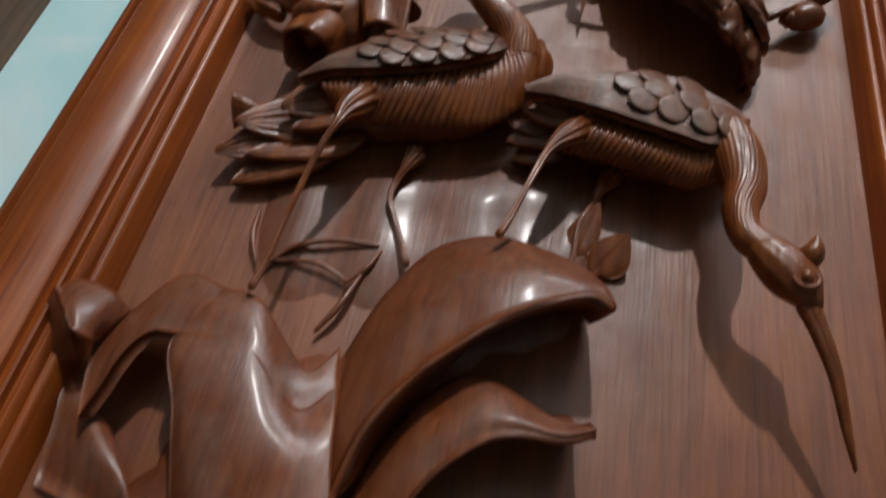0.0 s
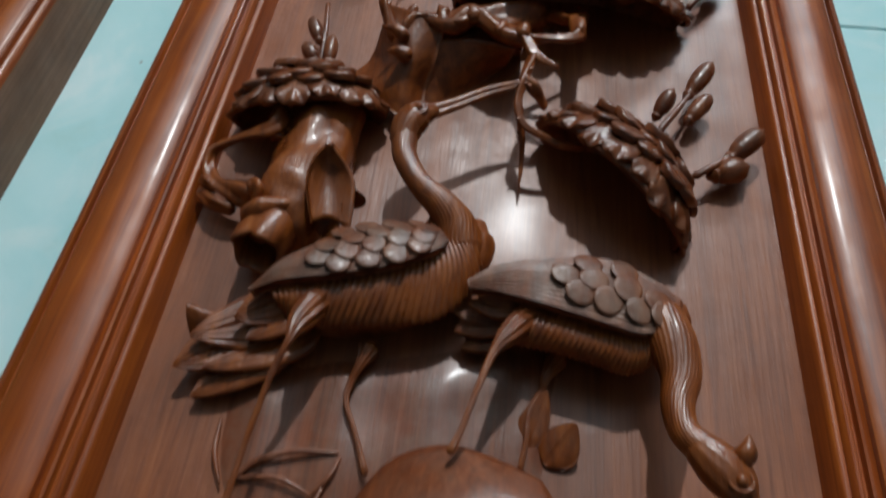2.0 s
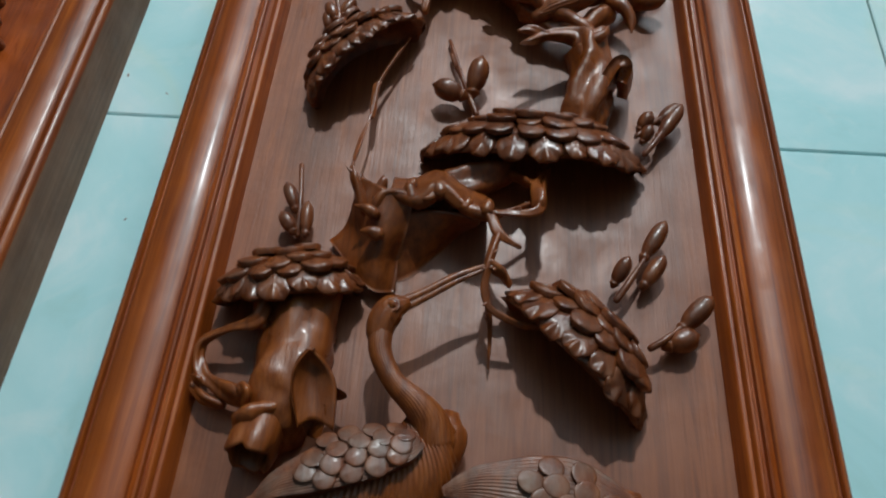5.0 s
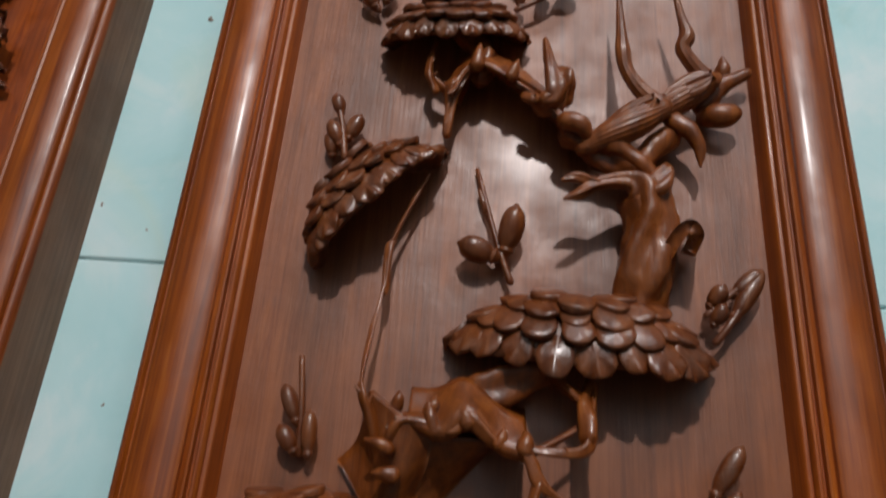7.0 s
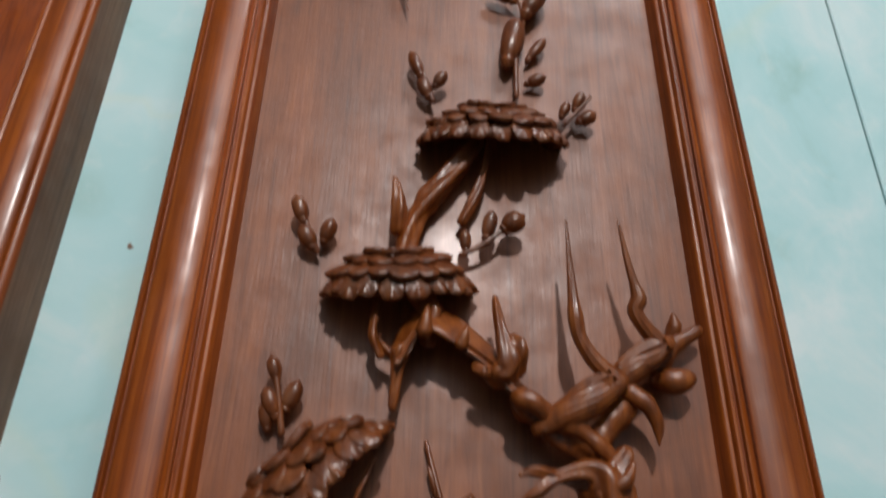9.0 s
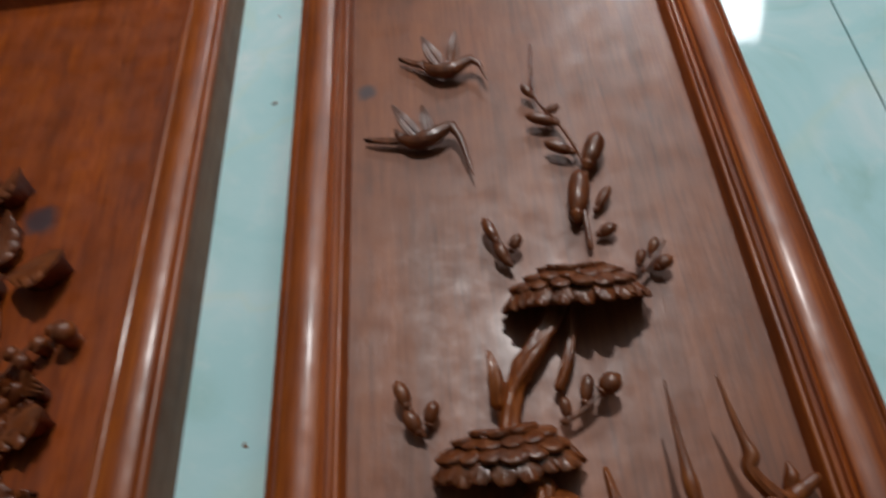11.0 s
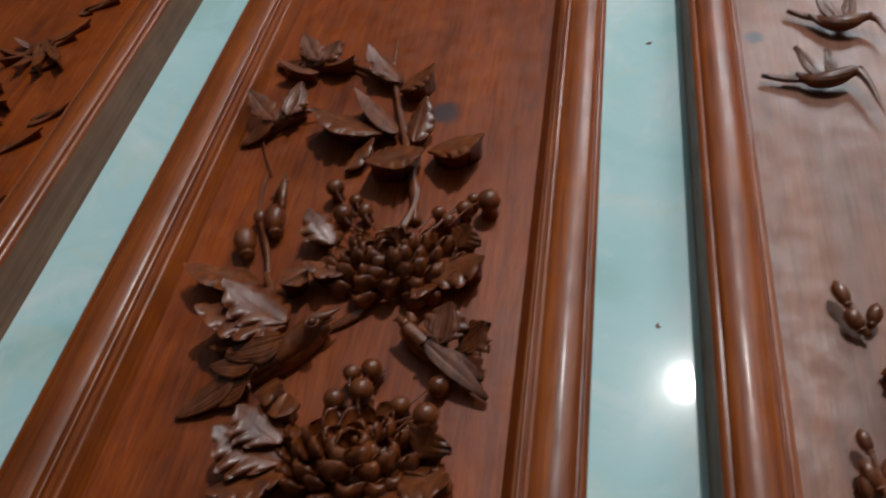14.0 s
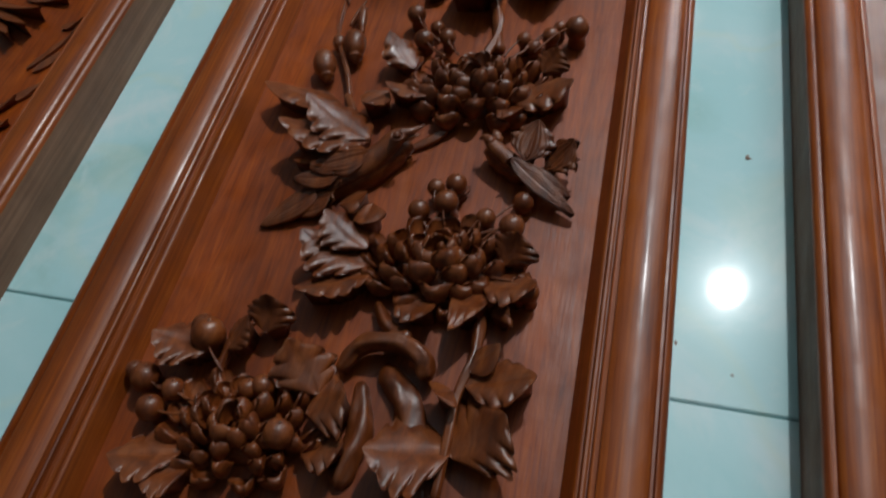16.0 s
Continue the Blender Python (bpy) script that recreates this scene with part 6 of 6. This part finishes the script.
for limbs, plates, eye in (
    ([[(-0.5384, 0.6384, 0.028, 0.006), (-0.5224, 0.6496, 0.032, 0.0105), (-0.5048, 0.6648, 0.036, 0.0145), (-0.492, 0.6768, 0.041, 0.012), (-0.4848, 0.6848, 0.045, 0.0105), (-0.4792, 0.688, 0.046, 0.007)], [(-0.4808, 0.688, 0.047, 0.0055), (-0.4736, 0.6912, 0.047, 0.0035), (-0.4656, 0.6984, 0.046, 0.0008)], [(-0.4808, 0.6864, 0.043, 0.0045), (-0.4744, 0.688, 0.043, 0.003), (-0.468, 0.692, 0.043, 0.0006)]],
     [([(-0.5352, 0.64, 0.034), (-0.5752, 0.608, 0.024)], .020, 0, 0.0), ([(-0.5248, 0.636, 0.034), (-0.5616, 0.6232, 0.026)], .022, 0, 0.0), ([(-0.5008, 0.6696, 0.046), (-0.5448, 0.6528, 0.04)], .022, 1, 0.05), ([(-0.5208, 0.6496, 0.04), (-0.556, 0.6448, 0.036)], .018, 0, 0.1)], [(-0.4808, 0.6792, 0.0545)][0]),
    ([[(-0.3888, 0.6728, 0.036, 0.007), (-0.3976, 0.6776, 0.038, 0.0095), (-0.4072, 0.684, 0.04, 0.0088), (-0.4128, 0.688, 0.042, 0.007), (-0.4168, 0.6904, 0.043, 0.005)], [(-0.4144, 0.6896, 0.044, 0.005), (-0.4192, 0.6928, 0.044, 0.0035), (-0.4232, 0.692, 0.043, 0.001)], [(-0.4096, 0.6928, 0.042, 0.005), (-0.412, 0.6968, 0.044, 0.004), (-0.4144, 0.6992, 0.044, 0.001)]],
     [([(-0.3968, 0.6744, 0.046), (-0.3480, 0.6420, 0.03)], .013, 0, 0.0), ([(-0.3864, 0.6744, 0.044), (-0.3808, 0.7048, 0.052)], .026, 3, 0.1), ([(-0.3728, 0.6744, 0.036), (-0.3528, 0.6912, 0.05)], .024, 3, 0.2), ([(-0.3864, 0.6712, 0.042), (-0.3528, 0.6568, 0.03)], .012, 0, 0.0)], None),
    ([[(-0.6024, 0.9064, 0.028, 0.006), (-0.588, 0.9224, 0.032, 0.01), (-0.576, 0.932, 0.034, 0.009), (-0.5672, 0.9352, 0.034, 0.006)], [(-0.5656, 0.9328, 0.034, 0.0045), (-0.5576, 0.9312, 0.033, 0.003), (-0.5496, 0.9336, 0.031, 0.0008)]],
     [([(-0.5888, 0.9112, 0.038), (-0.62, 0.8888, 0.024)], .014, 0, 0.0), ([(-0.5752, 0.9168, 0.04), (-0.5688, 0.9576, 0.046)], .020, 3, 0.1), ([(-0.5856, 0.9112, 0.038), (-0.6216, 0.9456, 0.046)], .020, 3, 0.1)], None),
    ([[(-0.5952, 1.008, 0.03, 0.005), (-0.5752, 1.007, 0.034, 0.008), (-0.5592, 1.007, 0.035, 0.007), (-0.5504, 1.006, 0.034, 0.005)], [(-0.5504, 1.006, 0.034, 0.004), (-0.5384, 1.007, 0.033, 0.0028), (-0.5272, 1.012, 0.031, 0.0008)]],
     [([(-0.5816, 1.000, 0.038), (-0.6192, 1.011, 0.026)], .012, 0, 0.0), ([(-0.5656, 0.9992, 0.04), (-0.588, 1.034, 0.046)], .020, 3, 0.1), ([(-0.5608, 1.003, 0.038), (-0.5464, 1.026, 0.044)], .016, 2, 0.1)], None)):
    s = Shape()
    for k, pts in enumerate(limbs):
        tube(s, [(x, y, z, r * (0.66 if k == 0 else 0.8)) for x, y, z, r in pts], 180 if k == 0 else 14, 8, flat=0.9, ribs=36 if k == 0 else 0, rib=0.020, twist=0.03)
        if k == 0:
            tube(s, [(x, y, z * 0.4 + ZB * 0.6, r * 0.85) for x, y, z, r in pts], 20, 6, flat=1.2)
    feathers = []
    for ends, w, lobes, curl in plates:
        q = leaf_shape((Vector(ends[1]) - Vector(ends[0])).length, w, curl, 0.6, lobes, seed=int(w * 1e4))
        m = frame_at(ends[0], Vector(ends[1]) - Vector(ends[0]), (0, 0, 1))
        feathers.append(Shape())
        sheet(feathers[-1], [[tuple(m @ Vector(p)) for p in row[:: 4]] for row in q[::2]], 0.006, 4, 5, groove=0.0007, lines=8)
    if eye:
        ball(s, eye, 0.0030, seg=12, rings=8)
        ring = [(eye[0] + 0.0046 * math.cos(a), eye[1] + 0.0042 * math.sin(a), eye[2] - 0.0006, 0.0010) for a in [2 * math.pi * i / 10 for i in range(11)]]
        tube(s, ring, 8, 3)
    bird = on(PANEL_B, "songbird_carving", s, CARVED_WARM, "small songbird carved in relief among the leaves")
    for k, q in enumerate(feathers):
        part("wing" if k else "tail", q, CARVED_WARM, bird)

# ---- panel C: slender blades and small flowers at the edge of view ----
for ends, w in (([(-0.9208, 1.057, 0.02), (-0.8768, 1.093, 0.028)], .0075), ([(-0.908, 1.113, 0.02), (-0.888, 1.115, 0.026)], .005), ([(-0.9072, 1.120, 0.02), (-0.8584, 1.138, 0.028)], .0075), ([(-0.9088, 1.114, 0.019), (-0.8496, 1.174, 0.026)], .005), ([(-0.9176, 1.004, 0.02), (-0.8816, 1.018, 0.028)], .008), ([(-0.932, 1.029, 0.02), (-0.9056, 1.041, 0.026)], .008), ([(-0.872, 0.924, 0.02), (-0.8264, 0.9488, 0.028)], .008),
                ([(-0.8984, 0.8664, 0.02), (-0.84, 0.9048, 0.028)], .0085), ([(-0.8712, 0.9152, 0.02), (-0.8288, 0.9472, 0.028)], .0085), ([(-0.908, 0.8488, 0.02), (-0.8632, 0.852, 0.028)], .008), ([(-0.8552, 0.804, 0.02), (-0.8328, 0.8136, 0.028)], .008),
                ([(-0.9088, 1.030, 0.02), (-0.9752, 1.034, 0.032)], .010), ([(-0.9256, 1.052, 0.02), (-0.9584, 1.009, 0.032)], .010), ([(-0.9288, 1.065, 0.02), (-0.8688, 1.000, 0.036)], .011), ([(-0.9304, 1.057, 0.022), (-0.8944, 0.9904, 0.036)], .011), ([(-0.9152, 1.051, 0.02), (-0.8832, 1.066, 0.03)], .006), ([(-0.9328, 1.043, 0.02), (-0.9264, 0.9936, 0.034)], .010), ([(-0.9352, 1.049, 0.02), (-0.9568, 1.052, 0.034)], .010),
                ([(-0.9864, 0.9776, 0.02), (-0.924, 0.9688, 0.032)], .010), ([(-0.98, 0.9672, 0.02), (-0.896, 0.936, 0.034)], .011), ([(-0.9688, 0.9504, 0.022), (-0.8944, 0.9136, 0.034)], .011), ([(-0.9672, 0.96, 0.022), (-0.9008, 0.896, 0.034)], .010), ([(-0.9816, 0.9824, 0.02), (-0.9664, 0.9944, 0.03)], .008),
                ([(-0.88, 0.6864, 0.02), (-0.8472, 0.712, 0.028)], .010), ([(-0.8608, 0.7048, 0.02), (-0.824, 0.7416, 0.028)], .0085), ([(-0.8544, 0.7456, 0.02), (-0.8224, 0.7888, 0.028)], .0085), ([(-0.8624, 0.748, 0.019), (-0.8304, 0.8104, 0.026)], .005), ([(-0.8608, 0.6752, 0.02), (-0.84, 0.6848, 0.028)], .008),
                ([(-0.9568, 0.832, 0.022), (-0.8744, 0.788, 0.036)], .011), ([(-0.9592, 0.836, 0.022), (-0.8704, 0.812, 0.036)], .010), ([(-0.952, 0.824, 0.022), (-0.8888, 0.776, 0.036)], .010), ([(-0.9176, 0.8432, 0.02), (-0.86, 0.8384, 0.028)], .008)):
    leaf(PANEL_C, ends[0], ends[1], w, 0.12, 0.5, 0, base=ZB)

# ---- bits of dirt on the floor ----
for i, (at, size) in enumerate((([(-0.2336, 1.078, 0.001)][0], 0.006), ([(-0.2736, 0.5704, 0.001)][0], 0.0028), ([(-0.2304, 0.7288, 0.001)][0], 0.004), ([(-0.2312, 0.7304, 0.001)][0], 0.0035), ([(-0.2384, 0.5528, 0.001)][0], 0.002), ([(-0.2376, 0.4368, 0.001)][0], 0.002), ([(-0.2376, 1.211, 0.001)][0], 0.003))):
    size *= 0.5
    s = Shape()
    tube(s, [(-size, -size * 0.4, 0, size * 0.25), (0, 0, size * 0.1, size * 0.6), (size * 0.9, size * 0.6, 0, size * 0.15)], 8, 3, flat=0.35, rough=0.5, seed=i)
    chip = tagged(part("wood_chip", s, RAW, None), "tiny brown wood chip lying on the marble floor", "wood chip", group="wood chips on the floor")
    chip.location = (at[0], at[1], size * 0.15)
    chip.rotation_euler = (0, 0, i * 1.3)
